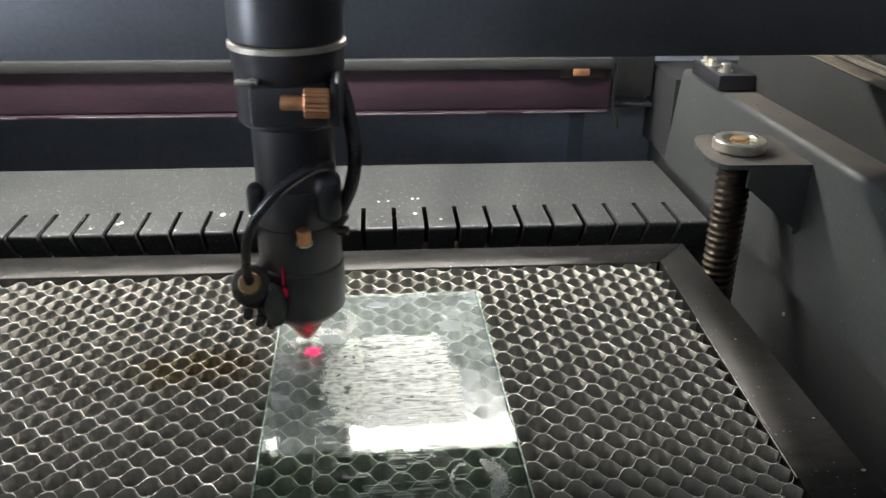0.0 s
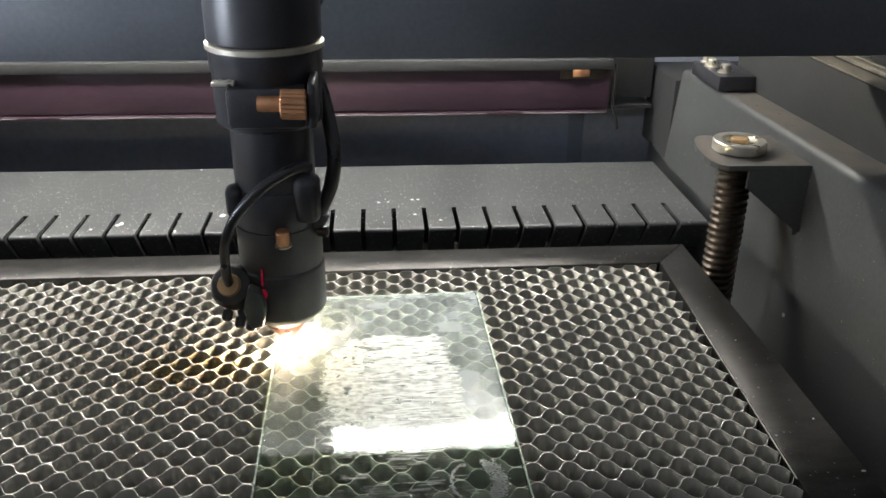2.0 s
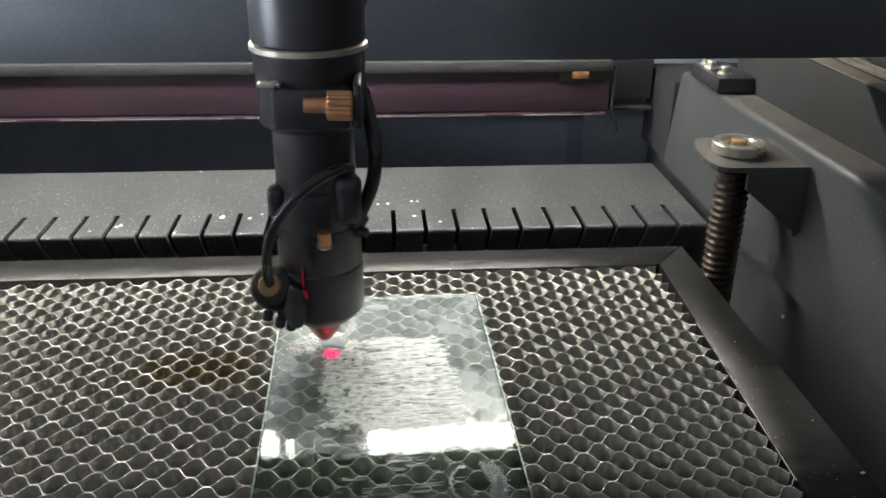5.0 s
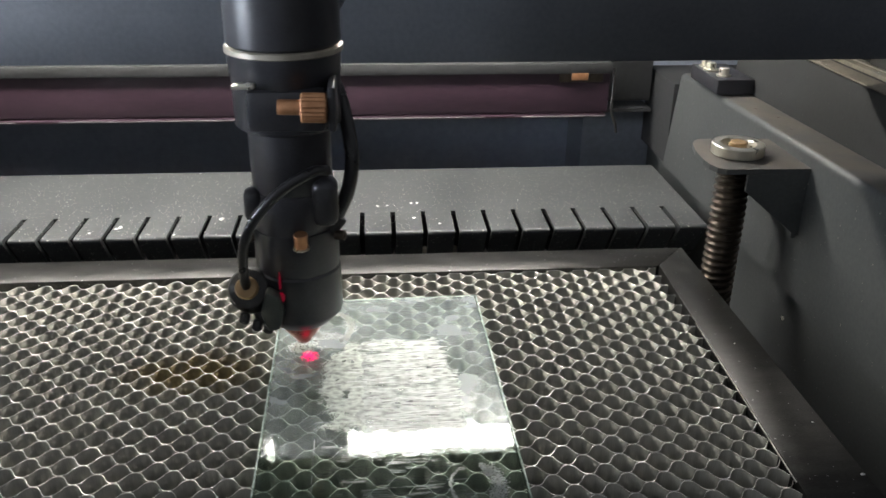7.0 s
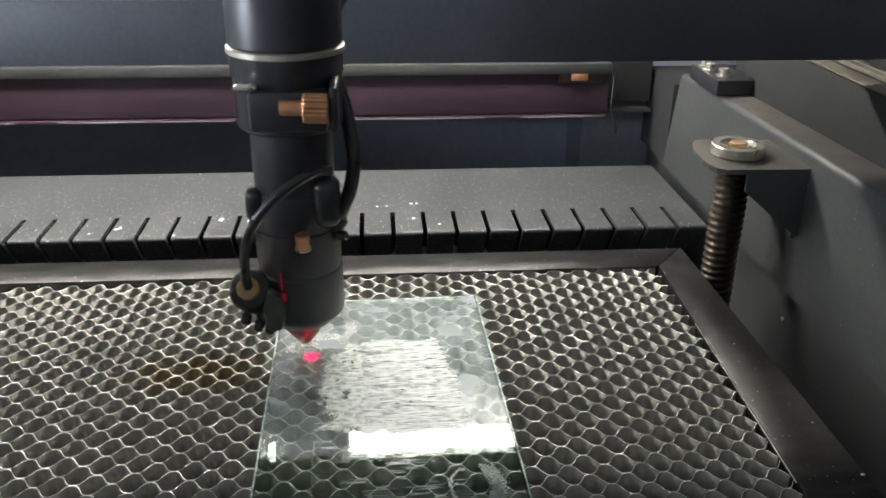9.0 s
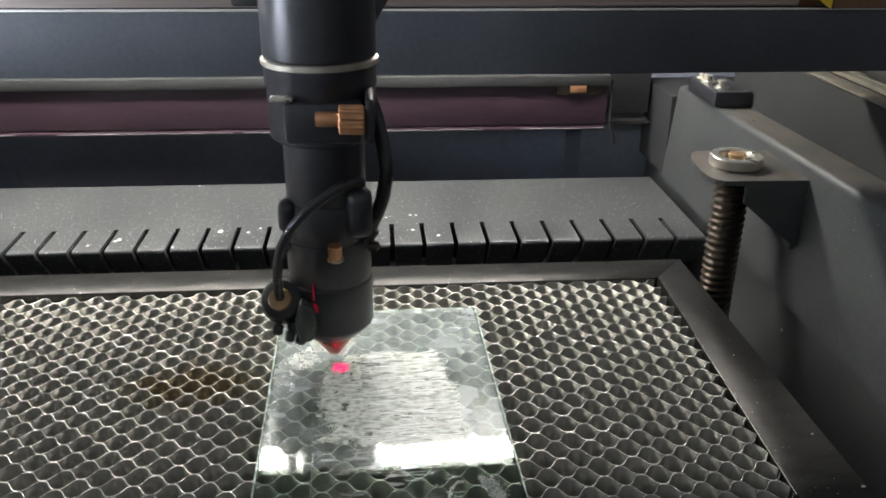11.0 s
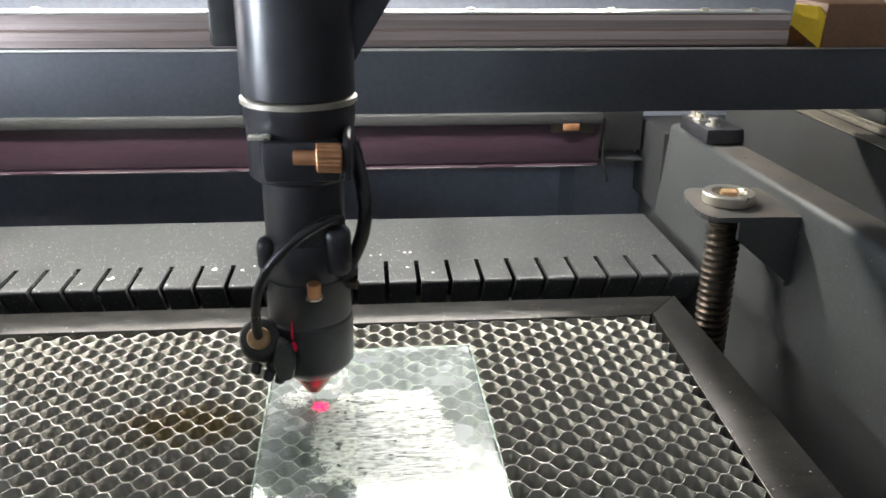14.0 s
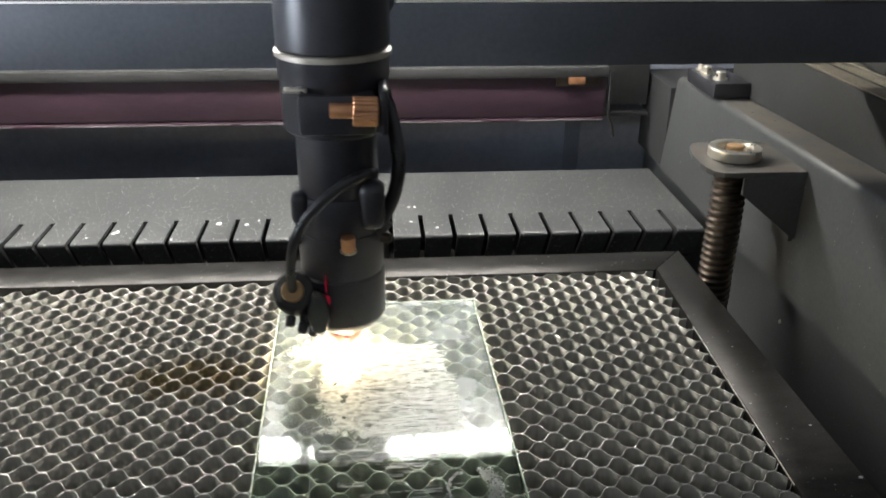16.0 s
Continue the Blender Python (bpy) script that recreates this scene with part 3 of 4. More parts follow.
def build_back():
    back = thing("rear_channel", "dark rear channel with a dull maroon panel", "rear panel")
    # pale colour lifts the nearly black recess to the haze's brightness
    part("recess", box(-0.47, 0.2165, 0.716, 0.720, -0.10, 0.0285), M["lid"], back, "rear sheet whose pale blue-grey stands for haze")
    # added block that hides the lamp-lit housing panel behind it
    part("hiding_block", box(0.1700, 0.2268, 0.6620, 0.7155, -0.10, 0.0290), M["case"], back)
    # unseen roof added to keep the light bar's rays off the recess
    part("shade_roof", box(-0.47, 0.2165, 0.6345, 0.7158, 0.0292, 0.0318), M["dark_panel"], back)
    part("panel", box(-0.47, 0.178, 0.622, 0.632, 0.0325, 0.0630, 0.001), M["maroon"], back, "dull maroon painted panel")
    part("lower_lip", box(-0.47, 0.1765, 0.6200, 0.634, 0.0292, 0.0318, 0.0008), M["maroon"], back, "maroon folded lip")
    # pale strips put the light on the lip's edge into colour
    for x0, x1 in ((-0.47, -0.262), (-0.232, -0.105), (-0.098, 0.083), (0.111, 0.176)):
        part("lit_lip_edge", box(x0, x1, 0.6190, 0.6198, 0.0300, 0.0309, 0.0003), M["lit_lip"], back, "thin pale strip standing for the lit edge of the lip")
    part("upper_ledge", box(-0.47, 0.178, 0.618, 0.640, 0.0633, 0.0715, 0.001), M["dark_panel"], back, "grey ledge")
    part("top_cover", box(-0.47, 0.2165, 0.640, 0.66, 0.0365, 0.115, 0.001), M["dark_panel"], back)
    part("foot", box(-0.46, 0.21, 0.7202, 0.74, -0.25, 0.0362), M["dark_panel"], back)
    fit = thing("brass_fitting", "small brass fitting at the end of the maroon panel", "fitting")
    part("body", box(0.1475, 0.1600, 0.6178, 0.6200, 0.0585, 0.0640, 0.0006), M["brass"], fit)
    part("collar", box(0.1385, 0.1720, 0.6202, 0.6218, 0.0565, 0.0655, 0.0005), M["dark_steel"], fit)
    pipe = sweep([(0.182, 0.626, 0.066), (0.1818, 0.624, 0.050), (0.181, 0.622, 0.034), (0.1845, 0.621, 0.024), (0.1860, 0.6215, 0.0165)], 0.0011, 8, 8)
    tagged(mesh_object("thin_wire", pipe, M["bar"], smooth=True), "thin grey wire down the rear channel", "wire")


# ---------------------------------------------------------------- right-hand housing
WALL_X = 0.217


def build_housing():
    h = thing("side_housing", "slate grey powder-coated sheet metal side housing", "housing")
    # outline in x and z, pushed along y; its top edge is rolled
    top0, top1 = 0.0782, 0.0725
    bm = bmesh.new()
    n0, n1 = 0.06, 0.5784

    def section(y, z):
        r = 0.0035
        pts = [(WALL_X, -0.0010)]
        pts += [(WALL_X + r - r * math.cos(a), z - r + r * math.sin(a)) for a in (0, 0.4, 0.8, 1.2, 1.57)]
        pts += [(0.300, z), (0.300, -0.0010)]
        return [bm.verts.new((x, y + (0.0165 * (z - zz) / z if y > 0.3 else 0), zz)) for x, zz in pts]
    ends = [section(n0, top0 + (top0 - top1) * 1.02), section(n1, top1)]
    k = len(ends[0])
    for i in range(k):
        bm.faces.new((ends[0][i], ends[0][(i + 1) % k], ends[1][(i + 1) % k], ends[1][i]))
    bm.faces.new(ends[0])
    bm.faces.new(ends[1][::-1])
    bmesh.ops.recalc_face_normals(bm, faces=bm.faces[:])
    part("shell", bm, M["grey_paint"], h)
    part("lower_panel", box(WALL_X + 0.010, 0.30, 0.06, 0.70, -0.25, -0.0012), M["grey_paint"], h, "recessed lower grey panel")
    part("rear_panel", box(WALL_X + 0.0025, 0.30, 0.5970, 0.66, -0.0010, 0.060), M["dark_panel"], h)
    for x, y in ((0.2262, 0.475), (0.2268, 0.430), (0.231, 0.455)):
        part("hole_plug", lathe([(0.0011, 0), (0.0011, 0.0006), (0.0006, 0.0009)], (x, y, 0.0742 + (0.475 - y) * 0.02), None, 10), M["dark_steel"], h)
    part("rivet", lathe([(0.0012, 0), (0.0012, 0.0006), (0.0005, 0.001)], (WALL_X + 0.010, 0.400, -0.026), along((-1, 0, 0)), 10), M["steel"], h)

    r = thing("rail_cover", "black sheet metal cover of the side guide rail", "rail cover")
    part("cover", box(0.2386, 0.34, 0.06, 0.5400, 0.0715, 0.1090, 0.0012), M["cover_black"], r)
    part("top_strip", box(0.2388, 0.2500, 0.06, 0.540, 0.1092, 0.1100, 0.0003), M["beige"], r, "dusty beige top face")
    part("groove", box(0.2502, 0.2528, 0.06, 0.540, 0.1092, 0.1096), M["dark_panel"], r, "dark groove")
    part("rail", box(0.2530, 0.2640, 0.06, 0.540, 0.1092, 0.1118, 0.0008), M["beige"], r, "dusty side guide rail")
    part("rail_ridge", box(0.2570, 0.2582, 0.06, 0.540, 0.1120, 0.1124, 0.0002), M["ring"], r, "bright running line")
    part("rail_wall", box(0.2650, 0.280, 0.06, 0.540, 0.1092, 0.1180, 0.001), M["dark_panel"], r)
    part("slider", box(0.2600, 0.2645, 0.398, 0.425, 0.1120, 0.1190, 0.0008), M["black_plastic"], r, "black slider")

    b = thing("bearing_block", "black metal end block held by two bright bolts", "metal block")
    part("block", box(0.2145, 0.2384, 0.508, 0.556, 0.0748, 0.0842, 0.0008), M["black_anodised"], b)
    hex_bolt(b, 0.2225, 0.520, 0.0842, 0.0032, 0.0052, cap=True)
    hex_bolt(b, 0.2205, 0.537, 0.0842, 0.0034, 0.0048)
    hex_bolt(b, 0.2215, 0.549, 0.0842, 0.0030, 0.0045)


def build_screw():
    cx, cy, r0 = 0.1890, 0.4100, 0.0080
    s = thing("lead_screw", "dark oiled lead screw with a bright steel collar, beside the bed", "lead screw")
    bm = bmesh.new()
    steps, pitch, z0, z1 = 36, 0.0040, -0.13, 0.0662
    per = 8
    levels = int((z1 - z0) / pitch * per)
    rings = []
    for j in range(levels + 1):
        z = z0 + (z1 - z0) * j / levels
        ring = []
        for i in range(steps):
            f = ((z - z0) / pitch - i / steps) % 1.0
            bump = min(1.0, max(0.0, 1.6 - abs(f - 0.5) * 6))
            r = r0 + 0.0014 * bump
            ring.append(bm.verts.new((cx + r * math.cos(2 * math.pi * i / steps), cy + r * math.sin(2 * math.pi * i / steps), z)))
        rings.append(ring)
    for a, b in zip(rings, rings[1:]):
        for i in range(steps):
            bm.faces.new((a[i], a[(i + 1) % steps], b[(i + 1) % steps], b[i]))
    part("thread", bm, M["dark_steel"], s, "dark oiled steel thread")
    ring = bmesh.new()
    prof = [(0.0088, 0.0), (0.0132, 0.0), (0.0136, 0.0004), (0.0136, 0.0050), (0.0131, 0.0056), (0.0092, 0.0056), (0.0088, 0.0050), (0.0088, 0.0)]
    st = 48
    rr = [[ring.verts.new((cx + r * math.cos(2 * math.pi * i / st), cy + r * math.sin(2 * math.pi * i / st), 0.0692 + z)) for i in range(st)] for r, z in prof[:-1]]
    for a, b in zip(rr, rr[1:] + rr[:1]):
        for i in range(st):
            ring.faces.new((a[i], a[(i + 1) % st], b[(i + 1) % st], b[i]))
    bmesh.ops.recalc_face_normals(ring, faces=ring.faces[:])
    part("collar", ring, M["steel"], s, "bright turned steel collar")
    part("stub", lathe([(0.0044, 0.0), (0.0044, 0.0058), (0.0040, 0.0063)], (cx, cy, 0.0692), None, 24), M["ferrule"], s, "short brown shaft end")
    part("nut", lathe([(0.012, 0.0), (0.0125, 0.001), (0.0125, 0.008), (0.012, 0.009)], (cx, cy, -0.047), None, 28), M["brass"], s, "brass nut")
    part("foot", box(cx - 0.015, cx + 0.015, cy - 0.015, cy + 0.015, -0.25, -0.1302), M["dark_panel"], s)

    k = thing("screw_bracket", "grey steel bracket with a gusset on the side housing", "bracket")
    out = [(WALL_X - 0.0002, 0.3838), (WALL_X - 0.0002, 0.4340), (0.1780, 0.4360), (0.1745, 0.4335), (0.1715, 0.4280), (0.1685, 0.4150), (0.1676, 0.4010), (0.1682, 0.3935), (0.1702, 0.3880), (0.1740, 0.3850)]
    bm = prism(out, 0.0663, 0.0690)
    part("plate", bm, M["grey_paint"], k, smooth=False)
    part("gusset", prism([(0.1850, 0.06628), (WALL_X - 0.0003, 0.06628), (WALL_X - 0.0003, 0.0325), (0.2150, 0.0325), (0.1850, 0.0570)], 0.3842, 0.3864, "y"), M["grey_paint"], k, smooth=False)
    part("back_flange", box(WALL_X - 0.0026, WALL_X - 0.0003, 0.3866, 0.4338, 0.030, 0.0662), M["grey_paint"], k, smooth=False)


# ---------------------------------------------------------------- gantry
GY = 0.400


def build_gantry():
    g = thing("gantry_beam", "long black painted gantry beam across the machine", "beam")
    part("front_plate", box(-0.60, 0.42, GY, GY + 0.004, 0.1200, 0.1495, 0.0006), M["beam"], g)
    part("top_plate", box(-0.60, 0.42, GY + 0.0042, GY + 0.026, 0.1455, 0.1490), M["beam"], g)
    # the beam's bright highlight line is painted as a pale strip
    part("beam_highlight", box(-0.60, 0.42, GY + 0.0002, GY + 0.003, 0.1497, 0.1506, 0.0002), M["lit_metal_edge"], g, "thin pale strip painted as the highlight on the beam's edge")
    end = part("end_leg", box(0.36, 0.42, GY, GY + 0.05, 0.1092, 0.1198), M["beam"], g)
    leg = part("end_leg", box(-0.60, -0.56, GY, GY + 0.05, -0.25, 0.1198), M["beam"], g)
    strip = thing("led_strip", "lit white LED light bar hung behind the gantry beam", "light strip")
    part("diffuser", box(-0.56, 0.182, 0.5410, 0.5710, 0.2300, 0.2312), M["led"], strip, "glowing white diffuser", smooth=False)
    part("backing", box(-0.56, 0.184, 0.5390, 0.5730, 0.2314, 0.2350), M["beam"], strip, smooth=False)
    for x in (-0.54, -0.19, 0.165):
        part("hanger", box(x, x + 0.012, 0.5500, 0.5620, 0.2352, 0.4198), M["beam"], strip, smooth=False)
    r = thing("guide_rail", "polished steel linear guide rail on the gantry beam", "guide rail")
    prof = [(GY + 0.006, 0.1508), (GY + 0.0056, 0.1540), (GY + 0.0058, 0.1575), (GY + 0.0066, 0.1582), (GY + 0.0060, 0.1590), (GY + 0.0058, 0.1630), (GY + 0.0064, 0.1655), (GY + 0.022, 0.1655), (GY + 0.022, 0.1508)]
    part("rail", prism(prof, -0.58, 0.2062, "x"), M["rail"], r, smooth=False)
    # pale strip stands in for the highlight along the rail's top
    part("rail_highlight", box(-0.58, 0.2062, GY + 0.0060, GY + 0.0200, 0.1657, 0.1669, 0.0004), M["lit_metal_edge"], r, "pale strip painted as the highlight on the rail's top")
    part("base", box(-0.58, 0.2062, GY + 0.008, GY + 0.024, 0.1491, 0.1507), M["beam"], r, smooth=False)
    for x in (-0.35, -0.25, -0.15, -0.05, 0.05, 0.118, 0.165, 0.19):
        part("rail_bolt", lathe([(0.0022, 0), (0.0022, 0.0012), (0.0012, 0.0014)], (x, GY + 0.012, 0.1669), None, 12), M["steel"], r)
    y = thing("end_block", "brown end block with a yellow slanted face", "end block")
    part("block", prism([(0.2090, 0.1498), (0.2190, 0.1498), (0.2190, 0.1600), (0.2090, 0.1600)], GY + 0.012, GY + 0.024, "y"), M["brown"], y, smooth=False)
    bm = bmesh.new()
    q = [bm.verts.new(p) for p in ((0.2065, GY + 0.0060, 0.1610), (0.2070, GY + 0.0060, 0.1706), (0.2150, GY - 0.001, 0.1700), (0.2188, GY - 0.003, 0.1660), (0.2178, GY - 0.003, 0.1506))]
    q2 = [bm.verts.new(v.co + Vector((0.0018, 0.0016, 0))) for v in q]
    bm.faces.new(q)
    bm.faces.new(q2[::-1])
    for i in range(5):
        bm.faces.new((q[i], q2[i], q2[(i + 1) % 5], q[(i + 1) % 5]))
    bmesh.ops.recalc_face_normals(bm, faces=bm.faces[:])
    part("yellow_face", bm, M["yellow"], y, "bright yellow slanted plate", smooth=False)
    part("body", box(0.2192, 0.34, GY - 0.003, GY + 0.03, 0.1510, 0.1715, 0.0008), M["brown"], y, "dull brown block")
    part("cap_screw", lathe([(0.003, 0), (0.003, 0.003), (0.002, 0.0034)], (0.256, GY + 0.006, 0.1715), None, 16), M["steel"], y)


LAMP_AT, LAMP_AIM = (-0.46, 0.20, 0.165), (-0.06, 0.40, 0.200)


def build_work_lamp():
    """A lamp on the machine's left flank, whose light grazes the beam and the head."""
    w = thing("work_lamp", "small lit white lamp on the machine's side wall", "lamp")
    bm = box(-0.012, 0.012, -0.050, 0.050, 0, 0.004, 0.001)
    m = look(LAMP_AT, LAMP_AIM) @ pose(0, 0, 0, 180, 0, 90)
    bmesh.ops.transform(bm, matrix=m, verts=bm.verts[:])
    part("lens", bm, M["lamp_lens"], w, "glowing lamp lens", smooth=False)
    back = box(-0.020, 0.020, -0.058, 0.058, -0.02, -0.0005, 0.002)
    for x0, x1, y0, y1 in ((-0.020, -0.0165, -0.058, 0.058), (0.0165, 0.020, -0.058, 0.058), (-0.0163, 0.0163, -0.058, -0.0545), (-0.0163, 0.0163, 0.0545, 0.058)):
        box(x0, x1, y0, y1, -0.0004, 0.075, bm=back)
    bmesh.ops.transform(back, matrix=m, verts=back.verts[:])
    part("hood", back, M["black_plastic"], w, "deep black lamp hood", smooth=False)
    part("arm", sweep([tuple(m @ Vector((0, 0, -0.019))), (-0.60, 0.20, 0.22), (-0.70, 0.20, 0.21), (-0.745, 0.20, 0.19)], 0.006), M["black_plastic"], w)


# ---------------------------------------------------------------- laser head
HEAD_Y = 0.335


def build_head():
    h = thing("laser_head", "black laser engraving head with air hose and red pointer", "laser head", at=(0, HEAD_Y, 0))
    black = M["black_anodised"]
    part("upper_barrel", lathe([(0.0215, 0.1426), (0.0222, 0.1436), (0.0222, 0.205), (0.021, 0.206)], steps=56), black, h, "black anodised upper barrel")
    part("ring", lathe([(0.0224, 0.1398), (0.0230, 0.1402), (0.0230, 0.1421), (0.0224, 0.1425)], steps=56), M["ring"], h, "worn silver ring")
    part("collar", lathe([(0.0195, 0.1100), (0.0212, 0.1115), (0.0214, 0.1310), (0.0220, 0.1320), (0.0220, 0.1397)], steps=56), black, h, "black focusing collar")
    part("ledge", box(-0.0180, -0.0095, -0.0232, -0.0170, 0.1296, 0.1311, 0.0004), M["steel"], h, "small bright clamp ledge")
    part("clamp_block", box(-0.0135, 0.0165, -0.0226, -0.010, 0.1125, 0.1289, 0.0025), black, h)
    knob = part("focus_knob", lathe([(0.0050, 0), (0.0056, 0.0006), (0.0056, 0.0090), (0.0050, 0.0096)], (0.0075, -0.0275, 0.1240), along((1, 0, -0.03)), 40, knurl=-0.0004), M["brass"], h, "knurled copper-coloured knob")
    part("shaft", lathe([(0.0026, -0.0085), (0.0029, -0.0078), (0.0029, 0.0005)], (0.0075, -0.0275, 0.1240), along((1, 0, -0.03)), 24), M["brass"], knob)
    part("knob_bracket", box(0.0175, 0.0205, -0.0300, -0.008, 0.1150, 0.1320, 0.001), black, h)
    part("tube", lathe([(0.0164, 0.078), (0.0166, 0.0785), (0.0166, 0.1099)], steps=48), black, h, "slim black lens tube")
    part("clamp", lathe([(0.0170, 0.0640), (0.0176, 0.0650), (0.0176, 0.0800), (0.0170, 0.0835), (0.0150, 0.0850)], steps=48), black, h, "rounded black clamp")
    part("clamp_ear", box(0.0080, 0.0190, -0.0165, -0.004, 0.0700, 0.0905, 0.004, 3), black, h)
    part("clamp_ear", box(-0.0196, -0.0120, -0.0130, -0.0030, 0.0720, 0.0855, 0.0030, 3), black, h)
    part("cup", lathe([(0.0090, 0.0170), (0.0128, 0.0176), (0.0136, 0.0182), (0.0180, 0.0228), (0.0184, 0.0240), (0.0184, 0.0440), (0.0176, 0.0450), (0.0180, 0.0462), (0.0180, 0.0639)], (0.0, 0, 0.003), None, 48), black, h, "black nozzle cup")
    part("nozzle", lathe([(0.0012, 0.0078), (0.0024, 0.0080), (0.0030, 0.0086), (0.0104, 0.0190), (0.0106, 0.0202)], steps=36), M["nozzle"], h, "reddish copper nozzle tip")
    screw = part("clamp_screw", lathe([(0.0026, 0), (0.0029, 0.0004), (0.0029, 0.0058), (0.0026, 0.0062)], (0.0035, -0.0190, 0.0635), along((0, -0.15, 1)), 22), M["brass"], h, "small copper-coloured clamp screw")
    part("washer", lathe([(0.0026, 0), (0.0034, 0.0002), (0.0034, 0.0008)], (0.0035, -0.0190, 0.0627), along((0, -0.15, 1)), 22), M["steel"], screw, "bright steel washer")
    for sx in (-1, 1):
        part("side_screw", lathe([(0.0022, 0), (0.0022, 0.0040), (0.0013, 0.0046)], (sx * 0.0170, -0.008, 0.0640), along((sx, -0.3, 0)), 14), M["dark_steel"], h, "small side screw")
    # pointer module leaning in towards the focus
    aim = Vector((0.14, 0.82, -0.54)).normalized()
    start = Vector((-0.0204, -0.0150, 0.0432))
    body = part("pointer_module", lathe([(0.0060, -0.0004), (0.0082, 0.0006), (0.0096, 0.0030), (0.0100, 0.0070), (0.0098, 0.0140), (0.0085, 0.0185), (0.0040, 0.0205)], start, along(aim), 40), M["black_plastic"], h, "black laser pointer module")
    part("ferrule", lathe([(0.0028, -0.0030), (0.0044, -0.0028), (0.0049, -0.0020), (0.0049, -0.0002)], start, along(aim), 28), M["ferrule"], body, "brown cable ferrule")
    part("pointer_foot", lathe([(0.0025, 0), (0.0042, 0.0012), (0.0042, 0.0050), (0.0028, 0.0062)], (-0.0150, -0.0130, 0.0320), along((0.2, -0.5, -0.8)), 18), M["black_plastic"], body)
    # red light leaked onto the cup, made as glowing patches
    slot = prism([(-0.0068, 0.0440), (-0.0062, 0.0440), (-0.0061, 0.0480), (-0.0063, 0.0515), (-0.0066, 0.0515), (-0.0069, 0.0480)], -0.01830, -0.01700, "y")
    prism([(-0.0062 + 0.0014 * math.cos(a * 0.3927), 0.0400 + 0.0022 * math.sin(a * 0.3927)) for a in range(16)], -0.01830, -0.01700, "y", bm=slot)
    part("leaked_red_light", slot, M["red_leak"], h, "glowing red patch standing for pointer light on the cup", smooth=False)
    # clear guard and mounting lug between the pointer and the cup
    lug = prism([(-0.0125, 0.0255), (-0.0070, 0.0265), (-0.0052, 0.0340), (-0.0065, 0.0420), (-0.0120, 0.0450), (-0.0150, 0.0350)], -0.0225, -0.0150, "y", 0.0016)
    part("pointer_lug", lug, M["lug"], body, "dusty grey-green mounting lug")
    for sx, zz in ((-0.0215, 0.0335), (-0.0165, 0.0300), (-0.0120, 0.0285)):
        part("lug_screw", lathe([(0.0012, 0), (0.0022, 0.0006), (0.0022, 0.0042), (0.0014, 0.0050)], (sx, -0.0180, zz), along((-0.2, -0.4, -0.9)), 14), M["black_plastic"], body)
    # cable and hose
    part("cable", sweep([(-0.0204, -0.0155, 0.0436), (-0.0206, -0.0190, 0.0500), (-0.0200, -0.0215, 0.0600), (-0.0180, -0.0240, 0.0690), (-0.0130, -0.0240, 0.0790), (-0.0020, -0.0235, 0.0900), (0.0095, -0.0200, 0.0960), (0.0150, -0.0120, 0.0940)], 0.0021), M["hose"], h, "black pointer cable")
    part("air_hose", sweep([(0.0120, 0.0190, 0.1290), (0.0190, 0.0120, 0.1220), (0.0225, 0.002, 0.1130), (0.0245, -0.004, 0.1030), (0.0250, -0.006, 0.0950), (0.0228, -0.006, 0.0830), (0.0175, -0.006, 0.0715), (0.0140, -0.006, 0.0680)], 0.0030), M["hose"], h, "black air assist hose")
    part("hose_elbow", lathe([(0.0030, 0), (0.0036, 0.001), (0.0036, 0.006), (0.003, 0.007)], (0.0150, -0.0060, 0.0660), along((0.6, 0, 0.8)), 18), M["black_plastic"], h)
    # carriage
    part("carriage_plate", box(-0.036, 0.044, 0.0260, 0.0310, 0.1770, 0.2150, 0.002), M["beam"], h, "black carriage plate")
    part("carriage_bracket", box(-0.0240, 0.030, -0.010, 0.0258, 0.1800, 0.2050, 0.004), M["beam"], h, "black mounting bracket")
    part("carriage_clip", box(-0.0335, -0.0190, 0.0060, 0.0258, 0.1600, 0.1795, 0.0015), M["black_plastic"], h)
    part("carriage_wedge", prism([(0.0190, 0.1490), (0.0250, 0.1590), (0.0380, 0.1795), (0.0190, 0.1795)], 0.0040, 0.0255, "y", 0.0008), M["beam"], h)
    for x in (-0.0020, 0.0210):
        part("bracket_screw", lathe([(0.0022, 0), (0.0022, 0.002), (0.0012, 0.0024)], (x, -0.0222 if x < 0.01 else -0.0105, 0.1830), along((0, -1, 0)), 16), M["steel"], h)
    # light at the focus
    dot = bmesh.new()
    rng = random.Random(8)
    for k in range(150):
        a, q = rng.uniform(0, 6.283), 0.0042 * rng.random() ** 0.6
        x, y, s = q * 1.0 * math.cos(a), q * 1.15 * math.sin(a), rng.uniform(0.0002, 0.0007) * (1.25 - q / 0.0050)
        vs = [dot.verts.new((0.0030 + x + s * math.cos(i * 1.2566 + a), -0.0095 + y + s * math.sin(i * 1.2566 + a), 0.00566)) for i in range(5)]
        dot.faces.new(vs)
    part("pointer_dot", dot, M["red_dot"], h, "red pointer light on the glass", smooth=False)
    sp = bmesh.new()
    for k in range(26):
        a = rng.uniform(0, 6.283)
        lean = rng.uniform(0.1, 0.9)
        d = Vector((math.cos(a) * lean, math.sin(a) * lean, 1)).normalized()
        lathe([(0.00012, 0), (0.00022, 0.0008), (0.00004, rng.uniform(0.0012, 0.0028))], (0, 0, 0.0), along(d), 5, bm=sp)
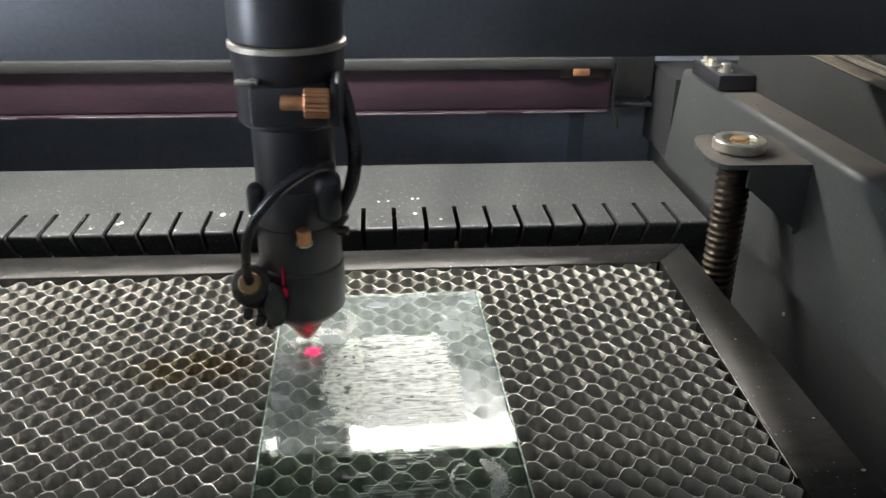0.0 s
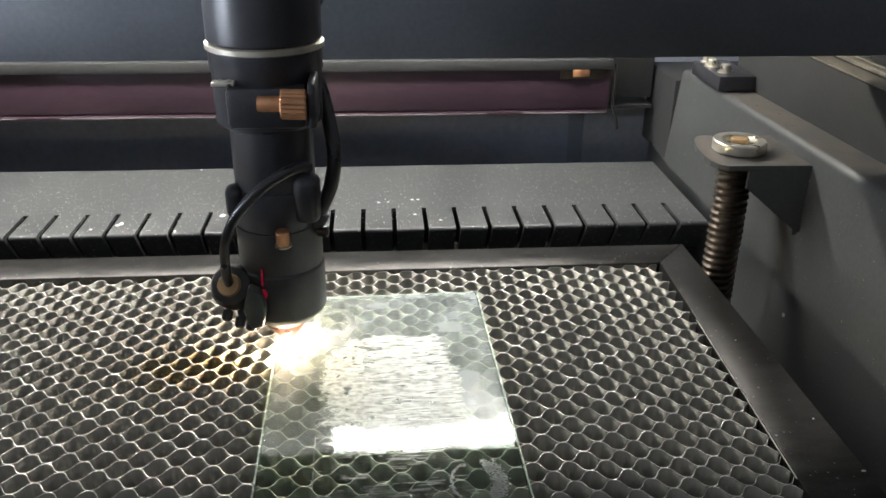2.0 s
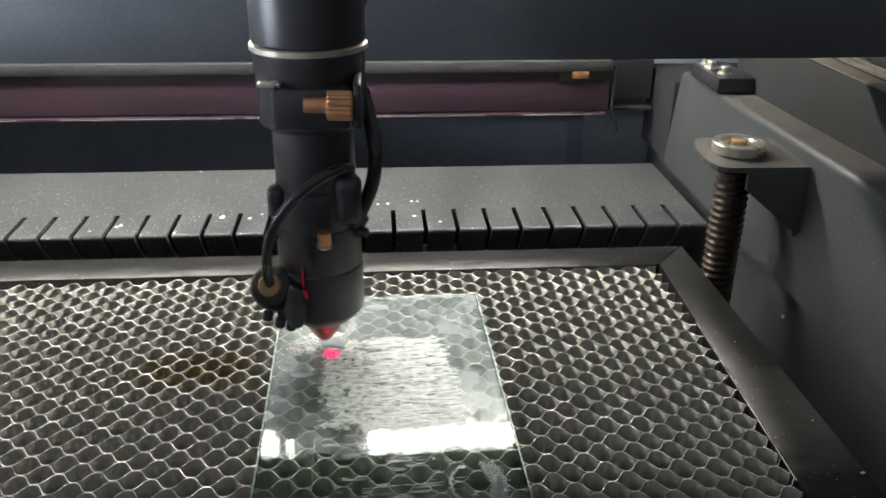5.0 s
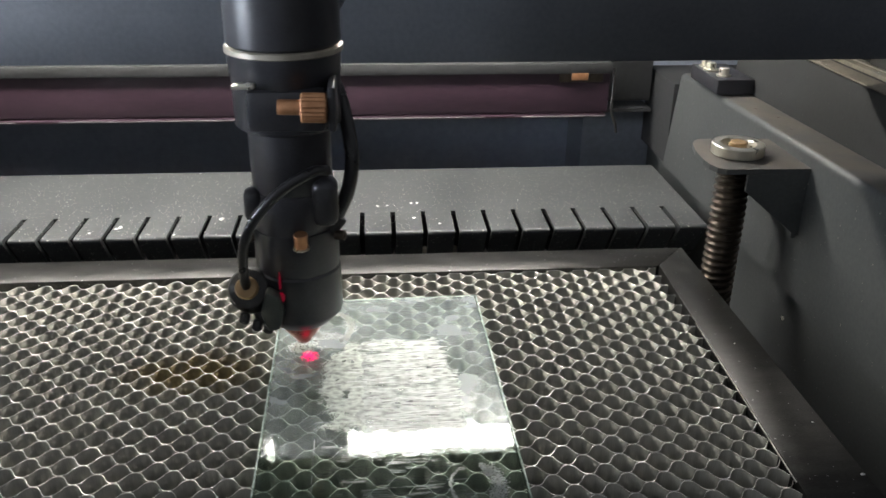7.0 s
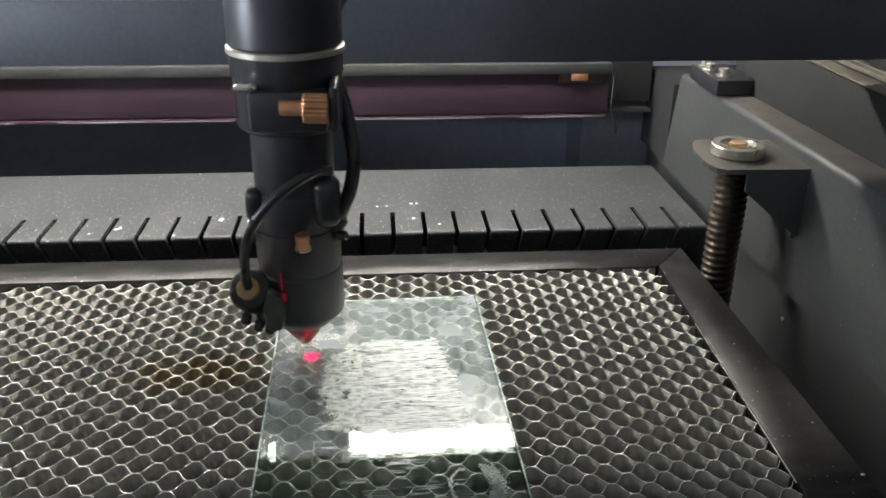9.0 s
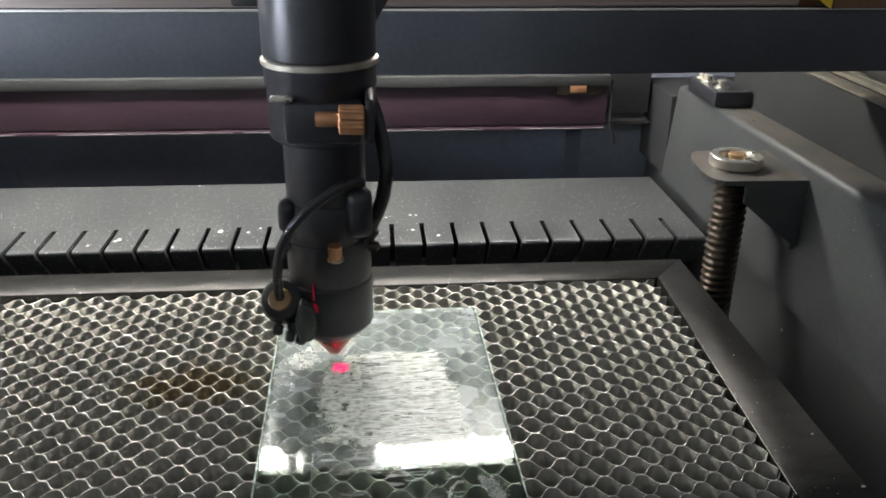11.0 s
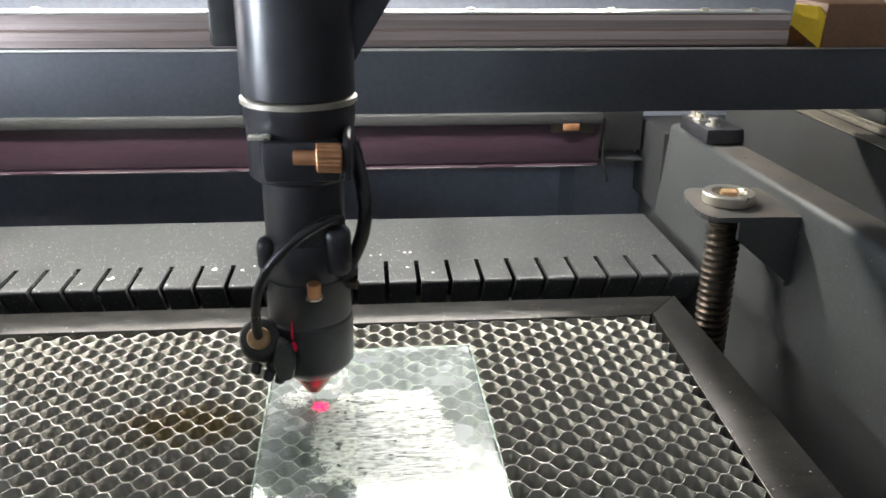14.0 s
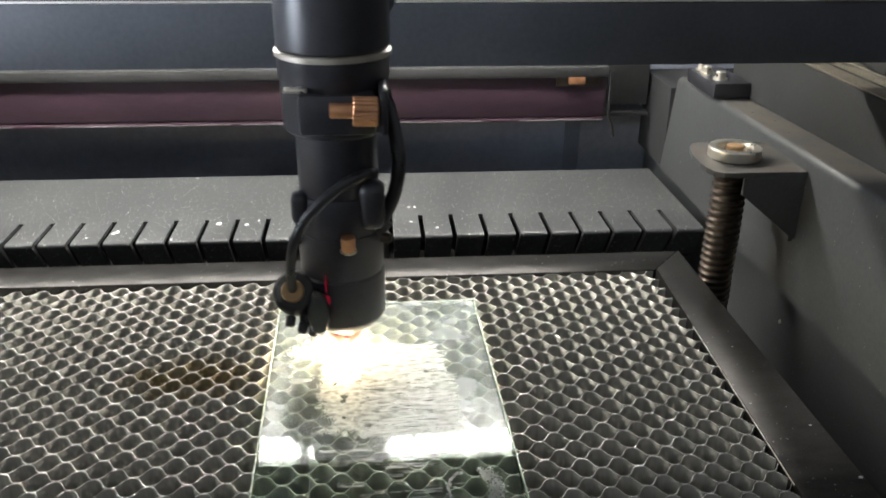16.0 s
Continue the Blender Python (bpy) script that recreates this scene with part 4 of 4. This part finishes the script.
    lathe([(0.0002, -0.0007), (0.0010, -0.0005), (0.0013, 0.0), (0.0008, 0.0007), (0.0002, 0.0010)], bm=sp, steps=14)
    spark = part("spark", sp, M["spark"], h, "bright warm spark of burning dust", smooth=False)
    return h, spark


build_case()
build_bed()
build_glass()
build_rear_plate()
build_bits()
build_back()
build_housing()
build_screw()
build_gantry()
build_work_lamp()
head, spark = build_head()


# ---------------------------------------------------------------- what moves
def motions():
    """The head sweeps to and fro along the beam; the spark leaps from the nozzle while the beam burns."""
    turns = [(0.258, -0.0437), (1.135, -0.0117), (2.013, -0.0432), (2.890, -0.0115), (3.770, -0.0434), (4.620, -0.0122), (5.470, -0.0425), (6.320, -0.0108),
             (7.170, -0.0416), (8.005, -0.0111), (8.820, -0.0408), (9.640, -0.0110), (10.440, -0.0405), (11.245, -0.0119), (12.060, -0.0408), (12.840, -0.0122),
             (13.630, -0.0408), (14.390, -0.0122), (15.153, -0.0398), (15.920, -0.0120)]
    corner = 0.1
    rows = [(0.0, -0.0343)]
    for i, (t, x) in enumerate(turns):
        t0, x0 = turns[i - 1] if i else (0.0, -0.0343)
        t1, x1 = turns[i + 1] if i + 1 < len(turns) else (16.68, -0.0400)
        if t - t0 > 0.3:
            rows.append((t - corner, x + (x0 - x) * corner / (t - t0)))
        rows.append((t, x + 0.12 * ((x0 - x) * corner / (t - t0))))
        if t + corner < 16:
            rows.append((t + corner, x + (x1 - x) * corner / (t1 - t)))
    rows.append((16.0, -0.0120 - 0.0368 * 0.08))
    walk(head, [(t, pose(x, HEAD_Y, 0)) for t, x in rows])
    lit = [(0.77, 0.84), (0.97, 1.03), (1.77, 1.84), (1.97, 2.04), (2.17, 2.34), (2.57, 2.74), (2.87, 3.04), (3.17, 3.24), (3.47, 3.54), (3.97, 4.04),
           (11.07, 11.34), (11.47, 11.54), (11.77, 11.94), (12.47, 12.54), (12.67, 12.94), (14.47, 14.54), (15.57, 15.74), (15.87, 16.0)]
    out, home = pose(0.0, -0.002, 0.0072), pose(0.0, -0.002, 0.05)
    rows = [(0.0, home)]
    for a, b in lit:
        rows += [(a - 1 / 30, home), (a, out)]
        if b < 16:
            rows += [(b, out), (b + 1 / 30, home)]
    rows.append((16.0, out))
    walk(spark, rows)


motions()
